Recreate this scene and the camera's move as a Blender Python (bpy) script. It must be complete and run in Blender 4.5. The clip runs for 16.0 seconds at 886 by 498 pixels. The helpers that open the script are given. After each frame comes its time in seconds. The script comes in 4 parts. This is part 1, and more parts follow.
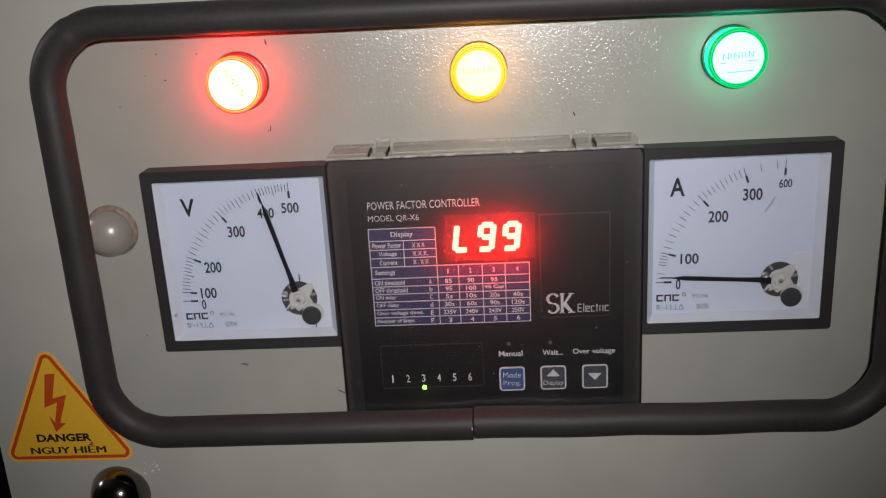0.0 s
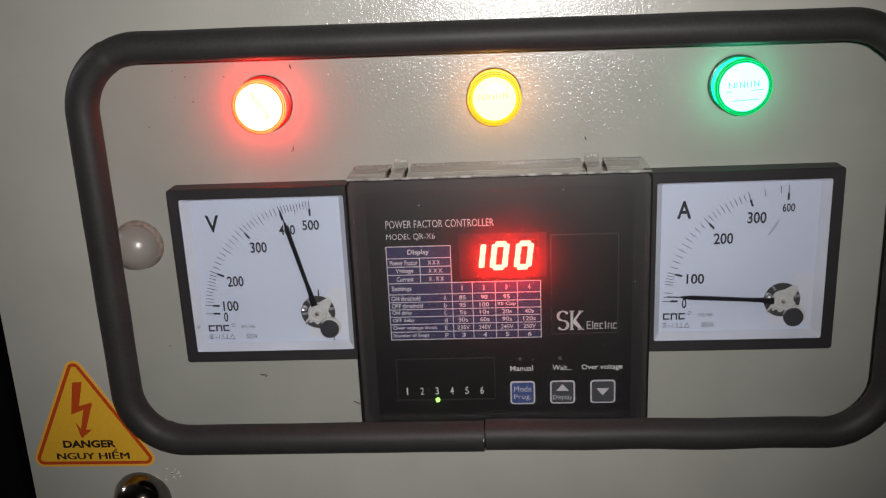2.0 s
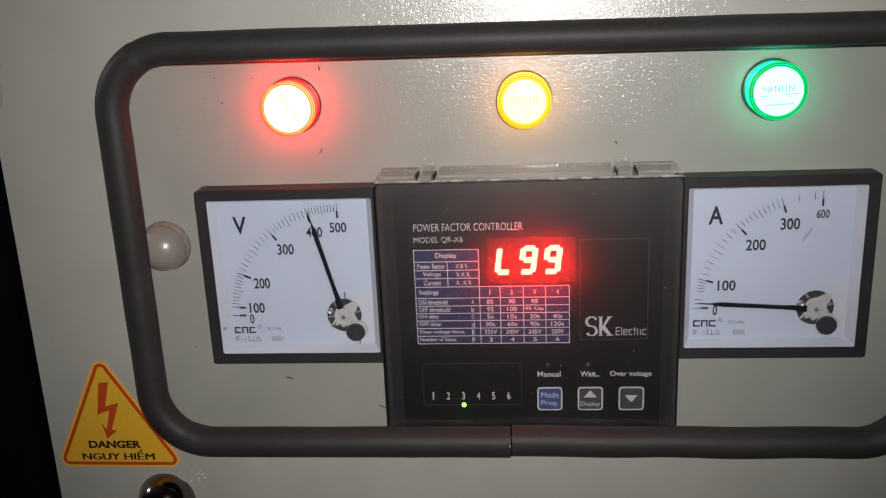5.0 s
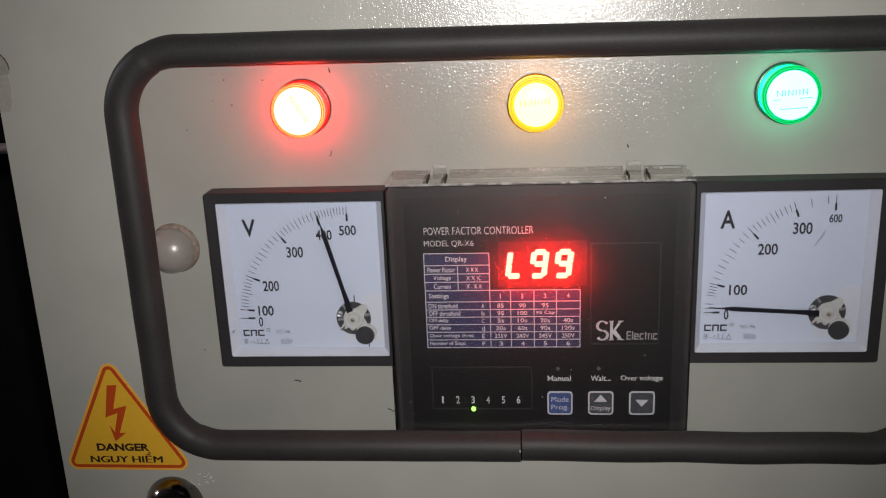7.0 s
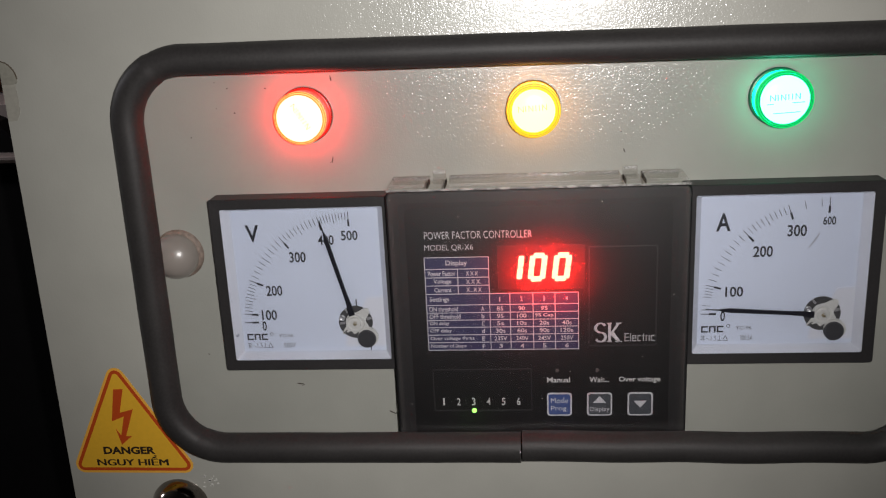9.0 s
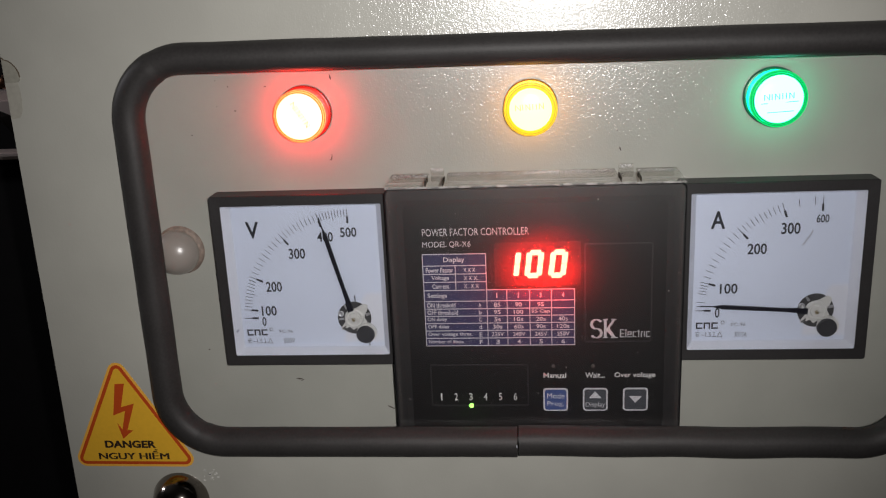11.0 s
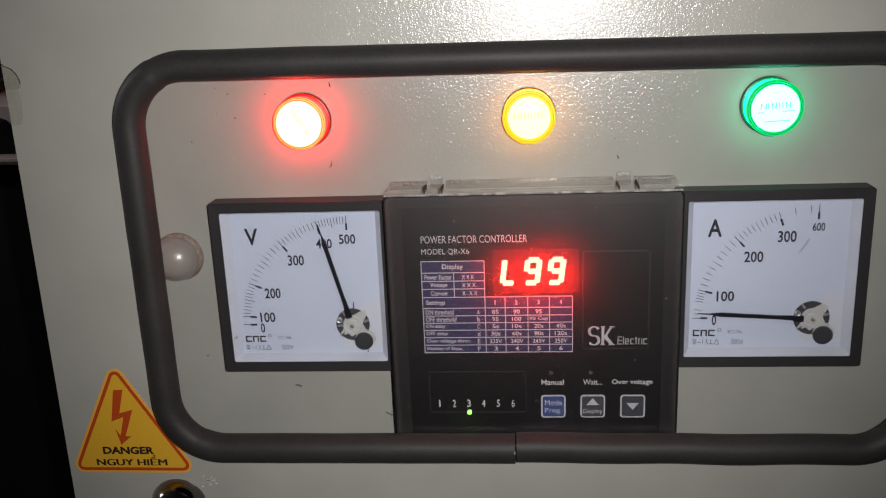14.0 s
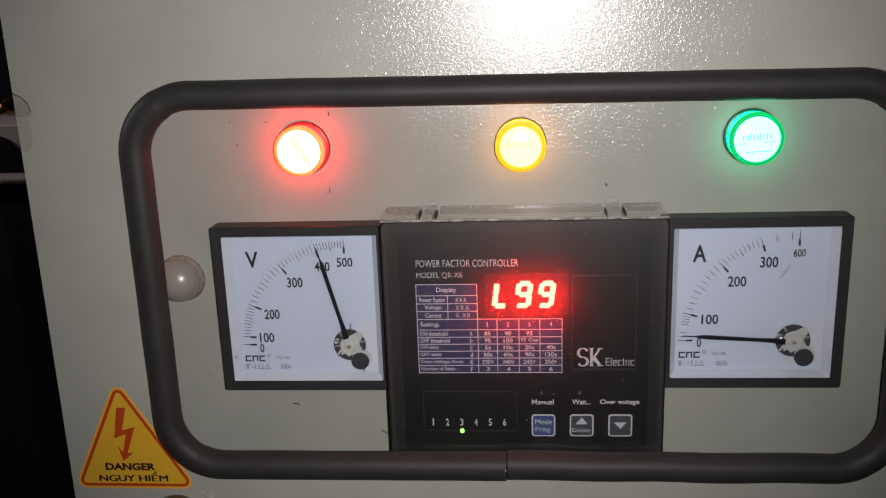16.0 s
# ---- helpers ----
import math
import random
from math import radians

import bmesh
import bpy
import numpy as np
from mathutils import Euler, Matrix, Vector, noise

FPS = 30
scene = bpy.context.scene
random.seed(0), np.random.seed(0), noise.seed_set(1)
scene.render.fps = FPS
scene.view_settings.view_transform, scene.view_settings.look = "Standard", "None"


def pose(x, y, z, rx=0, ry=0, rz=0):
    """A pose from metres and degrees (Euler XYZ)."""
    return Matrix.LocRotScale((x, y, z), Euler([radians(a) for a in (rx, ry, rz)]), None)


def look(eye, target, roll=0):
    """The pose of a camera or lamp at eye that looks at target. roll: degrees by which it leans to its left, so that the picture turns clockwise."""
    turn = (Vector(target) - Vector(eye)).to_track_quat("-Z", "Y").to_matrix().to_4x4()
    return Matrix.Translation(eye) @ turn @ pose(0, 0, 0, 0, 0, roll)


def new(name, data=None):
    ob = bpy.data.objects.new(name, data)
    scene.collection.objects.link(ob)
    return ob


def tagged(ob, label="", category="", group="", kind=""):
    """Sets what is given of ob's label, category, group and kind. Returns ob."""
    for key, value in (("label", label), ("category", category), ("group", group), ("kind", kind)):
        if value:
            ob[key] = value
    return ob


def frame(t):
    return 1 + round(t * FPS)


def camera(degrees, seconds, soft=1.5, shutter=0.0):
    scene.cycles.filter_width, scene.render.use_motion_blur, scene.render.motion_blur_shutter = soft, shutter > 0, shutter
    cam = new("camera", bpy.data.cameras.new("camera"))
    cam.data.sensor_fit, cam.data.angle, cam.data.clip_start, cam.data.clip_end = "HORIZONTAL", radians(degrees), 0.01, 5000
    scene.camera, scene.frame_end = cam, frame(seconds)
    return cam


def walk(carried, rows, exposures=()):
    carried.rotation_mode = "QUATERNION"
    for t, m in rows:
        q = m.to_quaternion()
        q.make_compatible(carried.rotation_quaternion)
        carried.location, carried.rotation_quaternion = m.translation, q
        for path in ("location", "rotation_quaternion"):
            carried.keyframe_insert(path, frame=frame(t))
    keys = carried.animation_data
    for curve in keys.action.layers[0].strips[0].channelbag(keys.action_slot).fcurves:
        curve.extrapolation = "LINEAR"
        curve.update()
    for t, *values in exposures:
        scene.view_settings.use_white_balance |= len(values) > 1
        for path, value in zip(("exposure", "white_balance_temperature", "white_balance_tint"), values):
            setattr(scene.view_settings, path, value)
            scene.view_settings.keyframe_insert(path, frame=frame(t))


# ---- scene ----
cam = camera(51.1, 16.0, soft=1.2)
# seconds, eye, yaw to the left, pitch, roll
PATH = [
    (0, 0.1733, -0.4483, 1.3950, 3.405, -17.828, -3.198),
    (0.5, 0.1736, -0.4564, 1.3972, 3.487, -17.493, -3.206),
    (1, 0.1720, -0.4583, 1.4000, 3.532, -17.413, -3.128),
    (1.5, 0.1705, -0.4637, 1.4002, 3.770, -17.035, -2.752),
    (2, 0.1699, -0.4641, 1.4037, 3.747, -17.124, -2.606),
    (2.5, 0.1697, -0.4647, 1.4037, 4.028, -17.067, -2.561),
    (3, 0.1700, -0.4642, 1.4012, 4.463, -16.802, -2.488),
    (3.5, 0.1689, -0.4636, 1.4020, 4.677, -16.864, -2.417),
    (4, 0.1676, -0.4620, 1.4024, 4.908, -16.906, -2.439),
    (6.5, 0.1633, -0.4597, 1.4035, 5.166, -16.670, -2.420),
    (7, 0.1618, -0.4581, 1.4051, 5.210, -16.990, -2.332),
    (7.5, 0.1616, -0.4597, 1.4044, 5.209, -16.955, -2.238),
    (8, 0.1638, -0.4635, 1.4056, 5.288, -16.956, -2.368),
    (8.5, 0.1638, -0.4641, 1.4074, 5.249, -16.898, -2.577),
    (9, 0.1639, -0.4658, 1.4058, 5.386, -16.540, -2.720),
    (11.5, 0.1657, -0.4711, 1.4076, 5.397, -16.777, -2.508),
    (12, 0.1642, -0.4711, 1.4072, 5.299, -16.694, -2.270),
    (12.5, 0.1628, -0.4724, 1.4090, 5.313, -16.623, -2.169),
    (13, 0.1657, -0.4708, 1.4077, 5.206, -16.483, -2.100),
    (13.5, 0.1669, -0.4722, 1.4093, 5.054, -16.303, -2.216),
    (14, 0.1635, -0.4729, 1.4088, 5.012, -16.407, -2.360),
    (14.5, 0.1663, -0.4769, 1.4108, 4.839, -16.110, -2.372),
    (15, 0.1674, -0.4786, 1.4118, 4.787, -15.882, -2.309),
    (15.5, 0.1674, -0.4815, 1.4136, 4.742, -15.602, -2.172),
    (16, 0.1659, -0.4876, 1.4179, 4.721, -15.490, -2.008),
]


def aim(x, y, z, yaw, pitch, roll):
    a, b = radians(yaw), radians(pitch)
    ahead = Vector((-math.sin(a) * math.cos(b), math.cos(a) * math.cos(b), math.sin(b)))
    return look((x, y, z), Vector((x, y, z)) + ahead, roll)


walk(cam, [(r[0], aim(*r[1:])) for r in PATH], exposures=[(0, 0.0), (14.0, 0.0), (16.0, -0.12)])

# ---------------------------------------------------------------- light
world = bpy.data.worlds.new("night")
world.use_nodes = True
world.node_tree.nodes["Background"].inputs[0].default_value = (0.5, 0.6, 0.8, 1)
world.node_tree.nodes["Background"].inputs[1].default_value = 0.004
scene.world = world

# the torch of the phone that films, beside its lens
torch = bpy.data.lights.new("phone_torch", "SPOT")
torch.energy, torch.color, torch.shadow_soft_size = 7.0, (1.0, 0.965, 0.945), 0.0030
torch.spot_size, torch.spot_blend = radians(80), 1.0
new("phone_torch", torch).matrix_world = look((0.188, -0.476, 1.416), (0.131, 0.0, 1.312))

# fill lamp added out of view, to light the machine behind the cabinet
fill_light = bpy.data.lights.new("machine_fill_light", "POINT")
fill_light.energy, fill_light.color, fill_light.shadow_soft_size = 11.0, (0.95, 0.93, 1.0), 0.05
new("machine_fill_light", fill_light).location = (-1.3, 0.12, 1.85)

# ---------------------------------------------------------------- materials


def nodes_of(name):
    m = bpy.data.materials.new(name)
    m.use_nodes = True
    t = m.node_tree
    return m, t.nodes, t.links, t.nodes["Principled BSDF"]


def plain(name, color, rough=0.5, metal=0.0, vary=0.12, grain=400.0, bump=0.05, coat=0.0, spec=0.5):
    """A solid surface with slight stains at two scales and a fine relief."""
    m, n, l, b = nodes_of(name)
    co = n.new("ShaderNodeTexCoord")
    big, small = n.new("ShaderNodeTexNoise"), n.new("ShaderNodeTexNoise")
    big.inputs["Scale"].default_value, small.inputs["Scale"].default_value = grain * 0.06, grain
    big.inputs["Detail"].default_value = 5
    add = n.new("ShaderNodeMath")
    add.operation = "ADD"
    ramp = n.new("ShaderNodeMapRange")
    ramp.inputs[1].default_value, ramp.inputs[2].default_value = 0.6, 1.4
    ramp.inputs[3].default_value, ramp.inputs[4].default_value = 1 - vary, 1 + vary
    mul = n.new("ShaderNodeVectorMath")
    mul.operation = "SCALE"
    mul.inputs[0].default_value = color
    for s in (big, small):
        l.new(co.outputs["Object"], s.inputs["Vector"])
    l.new(big.outputs["Fac"], add.inputs[0])
    l.new(small.outputs["Fac"], add.inputs[1])
    l.new(add.outputs[0], ramp.inputs[0])
    l.new(ramp.outputs[0], mul.inputs["Scale"])
    l.new(mul.outputs[0], b.inputs["Base Color"])
    bp = n.new("ShaderNodeBump")
    bp.inputs["Strength"].default_value, bp.inputs["Distance"].default_value = bump, 0.0006
    l.new(small.outputs["Fac"], bp.inputs["Height"])
    l.new(bp.outputs[0], b.inputs["Normal"])
    b.inputs["Roughness"].default_value, b.inputs["Metallic"].default_value = rough, metal
    b.inputs["Coat Weight"].default_value, b.inputs["Specular IOR Level"].default_value = coat, spec
    b.inputs["Coat Roughness"].default_value = 0.08
    return m


def paint(name, color, rough, peel):
    """Stove enamel with an orange-peel relief and faint grime."""
    m, n, l, b = nodes_of(name)
    co = n.new("ShaderNodeTexCoord")
    grime, peel1, peel2 = (n.new("ShaderNodeTexNoise") for _ in range(3))
    grime.inputs["Scale"].default_value, grime.inputs["Detail"].default_value = 22, 6
    peel1.inputs["Scale"].default_value, peel1.inputs["Detail"].default_value = 1300, 1
    peel2.inputs["Scale"].default_value, peel2.inputs["Detail"].default_value = 560, 1
    for s in (grime, peel1, peel2):
        l.new(co.outputs["Object"], s.inputs["Vector"])
    ramp = n.new("ShaderNodeMapRange")
    ramp.inputs[1].default_value, ramp.inputs[2].default_value = 0.3, 0.7
    ramp.inputs[3].default_value, ramp.inputs[4].default_value = 0.93, 1.05
    mul = n.new("ShaderNodeVectorMath")
    mul.operation = "SCALE"
    mul.inputs[0].default_value = color
    l.new(grime.outputs["Fac"], ramp.inputs[0])
    l.new(ramp.outputs[0], mul.inputs["Scale"])
    l.new(mul.outputs[0], b.inputs["Base Color"])
    mix = n.new("ShaderNodeMath")
    mix.operation = "ADD"
    l.new(peel1.outputs["Fac"], mix.inputs[0])
    l.new(peel2.outputs["Fac"], mix.inputs[1])
    for strength, socket in ((0.10, "Normal"), (peel, "Coat Normal")):
        bp = n.new("ShaderNodeBump")
        bp.inputs["Strength"].default_value, bp.inputs["Distance"].default_value = strength, 0.00032
        l.new(mix.outputs[0], bp.inputs["Height"])
        l.new(bp.outputs[0], b.inputs[socket])
    b.inputs["Roughness"].default_value, b.inputs["Specular IOR Level"].default_value = 0.32, 0.45
    b.inputs["Coat Weight"].default_value, b.inputs["Coat Roughness"].default_value = 1.0, rough
    return m


def glow(name, color, strength):
    m, n, l, b = nodes_of(name)
    b.inputs["Base Color"].default_value = (*[0.4 * c for c in color], 1)
    b.inputs["Roughness"].default_value = 0.25
    b.inputs["Emission Color"].default_value, b.inputs["Emission Strength"].default_value = (*color, 1), strength
    return m


def clear(name, tint, gloss_rough=0.05, haze=0.0, haze_color=(0.8, 0.8, 0.78), ior=1.45, gloss=0.06):
    """Thin clear plastic: see-through, glossy, with some milky haze."""
    m, n, l, b = nodes_of(name)
    n.remove(b)
    tr, gl, df = n.new("ShaderNodeBsdfTransparent"), n.new("ShaderNodeBsdfGlossy"), n.new("ShaderNodeBsdfDiffuse")
    tr.inputs[0].default_value, df.inputs[0].default_value = (*tint, 1), (*haze_color, 1)
    gl.inputs["Roughness"].default_value = gloss_rough
    a, c = n.new("ShaderNodeMixShader"), n.new("ShaderNodeMixShader")
    if ior:
        fr = n.new("ShaderNodeFresnel")
        fr.inputs[0].default_value = ior
        l.new(fr.outputs[0], c.inputs[0])
    else:
        c.inputs[0].default_value = gloss
    a.inputs[0].default_value = haze
    l.new(tr.outputs[0], a.inputs[1])
    l.new(df.outputs[0], a.inputs[2])
    l.new(a.outputs[0], c.inputs[1])
    l.new(gl.outputs[0], c.inputs[2])
    l.new(c.outputs[0], n["Material Output"].inputs["Surface"])
    return m


def hazed_cover(name, tint, scatter, sheen):
    """A clear sheet with haze added to stand in for lens glare: it passes most light, scatters a little of what comes
    from behind, and has a soft sheen under its gloss.
    """
    m, n, l, b = nodes_of(name)
    n.remove(b)
    tr, ts = n.new("ShaderNodeBsdfTransparent"), n.new("ShaderNodeBsdfTranslucent")
    soft, sharp, fr = n.new("ShaderNodeBsdfGlossy"), n.new("ShaderNodeBsdfGlossy"), n.new("ShaderNodeFresnel")
    tr.inputs[0].default_value, ts.inputs[0].default_value = (*tint, 1), (0.95, 0.95, 0.95, 1)
    soft.inputs["Roughness"].default_value, sharp.inputs["Roughness"].default_value, fr.inputs[0].default_value = 0.345, 0.06, 1.45
    co, noise, ramp = n.new("ShaderNodeTexCoord"), n.new("ShaderNodeTexNoise"), n.new("ShaderNodeMapRange")
    noise.inputs["Scale"].default_value, noise.inputs["Detail"].default_value = 40, 2
    ramp.inputs[1].default_value, ramp.inputs[2].default_value = 0.3, 0.7
    ramp.inputs[3].default_value, ramp.inputs[4].default_value = sheen * 0.9, sheen * 1.1
    l.new(co.outputs["Object"], noise.inputs["Vector"])
    l.new(noise.outputs["Fac"], ramp.inputs[0])
    a, c, d = (n.new("ShaderNodeMixShader") for _ in range(3))
    a.inputs[0].default_value = scatter
    l.new(tr.outputs[0], a.inputs[1])
    l.new(ts.outputs[0], a.inputs[2])
    l.new(ramp.outputs[0], c.inputs[0])
    l.new(a.outputs[0], c.inputs[1])
    l.new(soft.outputs[0], c.inputs[2])
    l.new(fr.outputs[0], d.inputs[0])
    l.new(c.outputs[0], d.inputs[1])
    l.new(sharp.outputs[0], d.inputs[2])
    l.new(d.outputs[0], n["Material Output"].inputs["Surface"])
    return m


def speckled(name, color, scale, low, high, most):
    """Clear plastic with sparkle painted in as pale, fine, uneven specks."""
    m, n, l, b = nodes_of(name)
    co, noise, ramp = n.new("ShaderNodeTexCoord"), n.new("ShaderNodeTexNoise"), n.new("ShaderNodeMapRange")
    noise.inputs["Scale"].default_value, noise.inputs["Detail"].default_value = scale, 3
    ramp.inputs[1].default_value, ramp.inputs[2].default_value = low, high
    ramp.inputs[3].default_value, ramp.inputs[4].default_value = 0.04, most
    tr, mx = n.new("ShaderNodeBsdfTransparent"), n.new("ShaderNodeMixShader")
    b.inputs["Base Color"].default_value, b.inputs["Roughness"].default_value = (*color, 1), 0.3
    l.new(co.outputs["Object"], noise.inputs["Vector"])
    l.new(noise.outputs["Fac"], ramp.inputs[0])
    l.new(ramp.outputs[0], mx.inputs[0])
    l.new(tr.outputs[0], mx.inputs[1])
    l.new(b.outputs[0], mx.inputs[2])
    l.new(mx.outputs[0], n["Material Output"].inputs["Surface"])
    return m


M = {}
M["paint"] = paint("pebble_grey_enamel", (0.505, 0.500, 0.450), 0.18, 0.50)
# as the door's enamel, with the base colour about 0.86 as bright
M["panel_paint"] = paint("darker_grey_enamel", (0.428, 0.430, 0.388), 0.18, 0.50)
M["cap"] = paint("enamel_on_cap", (0.35, 0.31, 0.28), 0.30, 0.24)
M["putty"] = plain("grey_putty", (0.33, 0.32, 0.27), 0.7, vary=0.2, grain=500)
M["seal"] = plain("mottled_brown", (0.25, 0.19, 0.155), 0.6, vary=0.5, grain=500, bump=0.5)
M["smear"] = plain("pale_filler", (0.43, 0.415, 0.36), 0.6, vary=0.15, grain=400)
M["crack"] = plain("brown_crack", (0.13, 0.10, 0.07), 0.8)
M["chip"] = plain("bare_dark_chip", (0.06, 0.045, 0.035), 0.8)
M["rubber"] = plain("black_rubber", (0.036, 0.0335, 0.0330), 0.54, vary=0.25, grain=700, bump=0.10, spec=0.36)
M["bezel"] = plain("black_bezel_plastic", (0.027, 0.025, 0.026), 0.5, vary=0.2, grain=900, bump=0.1)
M["margin"] = plain("white_plastic", (0.63, 0.65, 0.71), 0.45, vary=0.04)
M["dial"] = plain("bluish_white_dial", (0.605, 0.66, 0.785), 0.55, vary=0.03)
M["ink"] = plain("black_ink", (0.02, 0.022, 0.03), 0.5, vary=0.1)
M["faint_ink"] = plain("faint_grey_ink", (0.12, 0.12, 0.15), 0.5, vary=0.1)
M["needle"] = plain("black_needle", (0.012, 0.012, 0.018), 0.35, vary=0.1)
M["weight"] = plain("dull_black_weight", (0.045, 0.045, 0.050), 0.45, vary=0.25, grain=900)
M["hub"] = plain("milky_hub", (0.56, 0.56, 0.54), 0.3, vary=0.08)
M["bright_metal"] = plain("bright_zinc", (0.62, 0.62, 0.64), 0.42, metal=0.9, vary=0.1)
M["brass"] = plain("brass", (0.62, 0.42, 0.16), 0.3, metal=1.0)
M["dull_brass"] = plain("dull_brass", (0.30, 0.25, 0.16), 0.5, metal=0.6)
M["steel"] = plain("polished_steel", (0.24, 0.215, 0.195), 0.14, metal=1.0, vary=0.05)
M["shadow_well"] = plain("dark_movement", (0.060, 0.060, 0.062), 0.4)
M["black"] = plain("black_controller_plastic", (0.0042, 0.0042, 0.0048), 0.35, vary=0.2, grain=900, bump=0.05, spec=0.3)
M["rim"] = plain("smoked_rim_plastic", (0.013, 0.0125, 0.0135), 0.70, vary=0.2, grain=300, bump=0.04, spec=0.2)
M["seam"] = plain("dark_grey_edge", (0.019, 0.018, 0.020), 0.4)
M["print"] = plain("white_print", (0.80, 0.80, 0.80), 0.6, vary=0.08)
M["print_dim"] = plain("grey_print", (0.68, 0.68, 0.72), 0.6, vary=0.1)
M["word_grey"] = plain("dim_grey_print", (0.48, 0.48, 0.50), 0.6, vary=0.1)
M["blue"] = plain("navy_print", (0.017, 0.020, 0.090), 0.5, vary=0.12)
M["blue_key"] = plain("blue_key", (0.045, 0.085, 0.27), 0.5, vary=0.1)
M["grey_key"] = plain("slate_key", (0.055, 0.062, 0.075), 0.5, vary=0.1)
M["led_window"] = plain("dark_red_filter", (0.030, 0.004, 0.004), 0.3, vary=0.1)
M["led_off"] = plain("unlit_led", (0.10, 0.085, 0.08), 0.4)
M["yellow"] = plain("yellow_vinyl", (0.90, 0.50, 0.035), 0.5, vary=0.05)
M["orange"] = plain("orange_edge_vinyl", (0.98, 0.50, 0.07), 0.5, vary=0.05)
M["red"] = plain("dark_red_print", (0.58, 0.075, 0.010), 0.5, vary=0.08)
M["brown"] = plain("brown_black_print", (0.035, 0.02, 0.012), 0.5)
M["glass"] = clear("clear_pane", (0.97, 0.97, 0.98))
M["cover"] = hazed_cover("hazed_clear_cover", (0.96, 0.955, 0.955), 0.050, 0.125)
M["cover_back"] = clear("clear_cover_back", (0.98, 0.98, 0.98), ior=None, gloss=0.0)
M["clear_edge"] = clear("clear_hinge_plastic", (0.975, 0.97, 0.96), 0.12, 0.04, ior=None)
# sparkle of reflected torch light, painted as pale specks
M["glint_strip"] = speckled("painted_glint_strip", (0.95, 0.94, 0.92), 1300.0, 0.44, 0.72, 0.75)
M["lip"] = speckled("speckled_clear_plastic", (0.85, 0.84, 0.82), 900.0, 0.45, 0.75, 0.45)
# pale colour stands for the highlight along the cover's front lip
M["lip_highlight"] = speckled("painted_lip_highlight", (0.66, 0.65, 0.63), 160.0, 0.30, 0.70, 0.60)
M["smoked_edge"] = clear("smoked_notch_edge", (0.42, 0.38, 0.35), 0.12, 0.02, ior=None)
M["dust"] = plain("pale_dust", (0.32, 0.30, 0.28), 0.8)
M["corner"] = plain("off_white_plastic", (0.66, 0.68, 0.75), 0.45, vary=0.04)
M["fleck"] = plain("pale_lock_glints", (0.80, 0.79, 0.75), 0.4)
M["smudge"] = plain("grey_smudge", (0.42, 0.44, 0.52), 0.6)
M["floor"] = plain("dark_concrete", (0.10, 0.095, 0.09), 0.8, vary=0.2, grain=40)
M["wall"] = plain("dim_plaster", (0.16, 0.15, 0.14), 0.9, vary=0.1, grain=30)
M["dark_metal"] = plain("dark_machine_paint", (0.007, 0.0065, 0.0070), 0.6, vary=0.2, grain=60, spec=0.2)
M["pale_plastic"] = plain("pale_machine_cover", (0.66, 0.56, 0.52), 0.3, vary=0.06, grain=60)
M["copper"] = plain("copper_fitting", (0.5, 0.25, 0.15), 0.3, metal=1.0)
M["seg"] = glow("lit_segment_face", (1.0, 0.0120, 0.0062), 165.0)
M["seg_side"] = plain("red_segment_side", (0.45, 0.02, 0.015), 0.4)
M["led_green"] = glow("lit_green_led", (0.30, 1.0, 0.12), 3.2)
M["red_face"] = glow("red_lamp_face", (1.0, 0.085, 0.062), 17.0)
M["red_side"] = glow("red_lamp_side", (1.0, 0.006, 0.004), 18.0)
M["red_ring"] = glow("red_lamp_ring", (1.0, 0.20, 0.050), 3.0)
M["amber_face"] = glow("amber_lamp_face", (1.0, 0.52, 0.16), 5.0)
M["amber_side"] = glow("amber_lamp_side", (1.0, 0.36, 0.02), 5.0)
M["amber_ring"] = glow("amber_lamp_ring", (1.0, 0.58, 0.006), 1.15)
M["green_face"] = glow("green_lamp_face", (0.16, 1.0, 0.62), 5.5)
M["green_side"] = glow("green_lamp_side", (0.0, 0.82, 0.42), 4.2)
M["green_ring"] = glow("green_lamp_ring", (0.0, 0.55, 0.12), 1.25)

M["red_collar"] = plain("red_collar_plastic", (0.45, 0.02, 0.01), 0.3)
M["amber_collar"] = plain("amber_collar_plastic", (0.60, 0.30, 0.02), 0.3)
M["green_collar"] = plain("green_collar_plastic", (0.005, 0.16, 0.08), 0.3)
M["red_mark"], M["amber_mark"], M["green_mark"] = (glow(c + "_lens_strokes", v, k) for c, v, k in (("red", (1.0, 0.42, 0.2), 0.95), ("amber", (1.0, 0.70, 0.22), 0.80), ("green", (0.10, 0.70, 0.58), 0.72)))

# ---------------------------------------------------------------- mesh helpers


def part(name, bm, mat, parent=None, label="", smooth=False):
    """One mesh object out of a bmesh, under a thing or a part."""
    bmesh.ops.recalc_face_normals(bm, faces=bm.faces)
    me = bpy.data.meshes.new(name)
    bm.to_mesh(me)
    bm.free()
    for m in mat if isinstance(mat, (list, tuple)) else [mat]:
        me.materials.append(m)
    if smooth:
        me.shade_smooth()
        me.set_sharp_from_angle(angle=radians(38))
    ob = new(name, me)
    ob.parent = parent
    return tagged(ob, label)


def thing(name, at, label, category, group="", kind=""):
    ob = new(name)
    ob.location, ob.empty_display_size = at, 0.02
    return tagged(ob, label, category, group, kind)


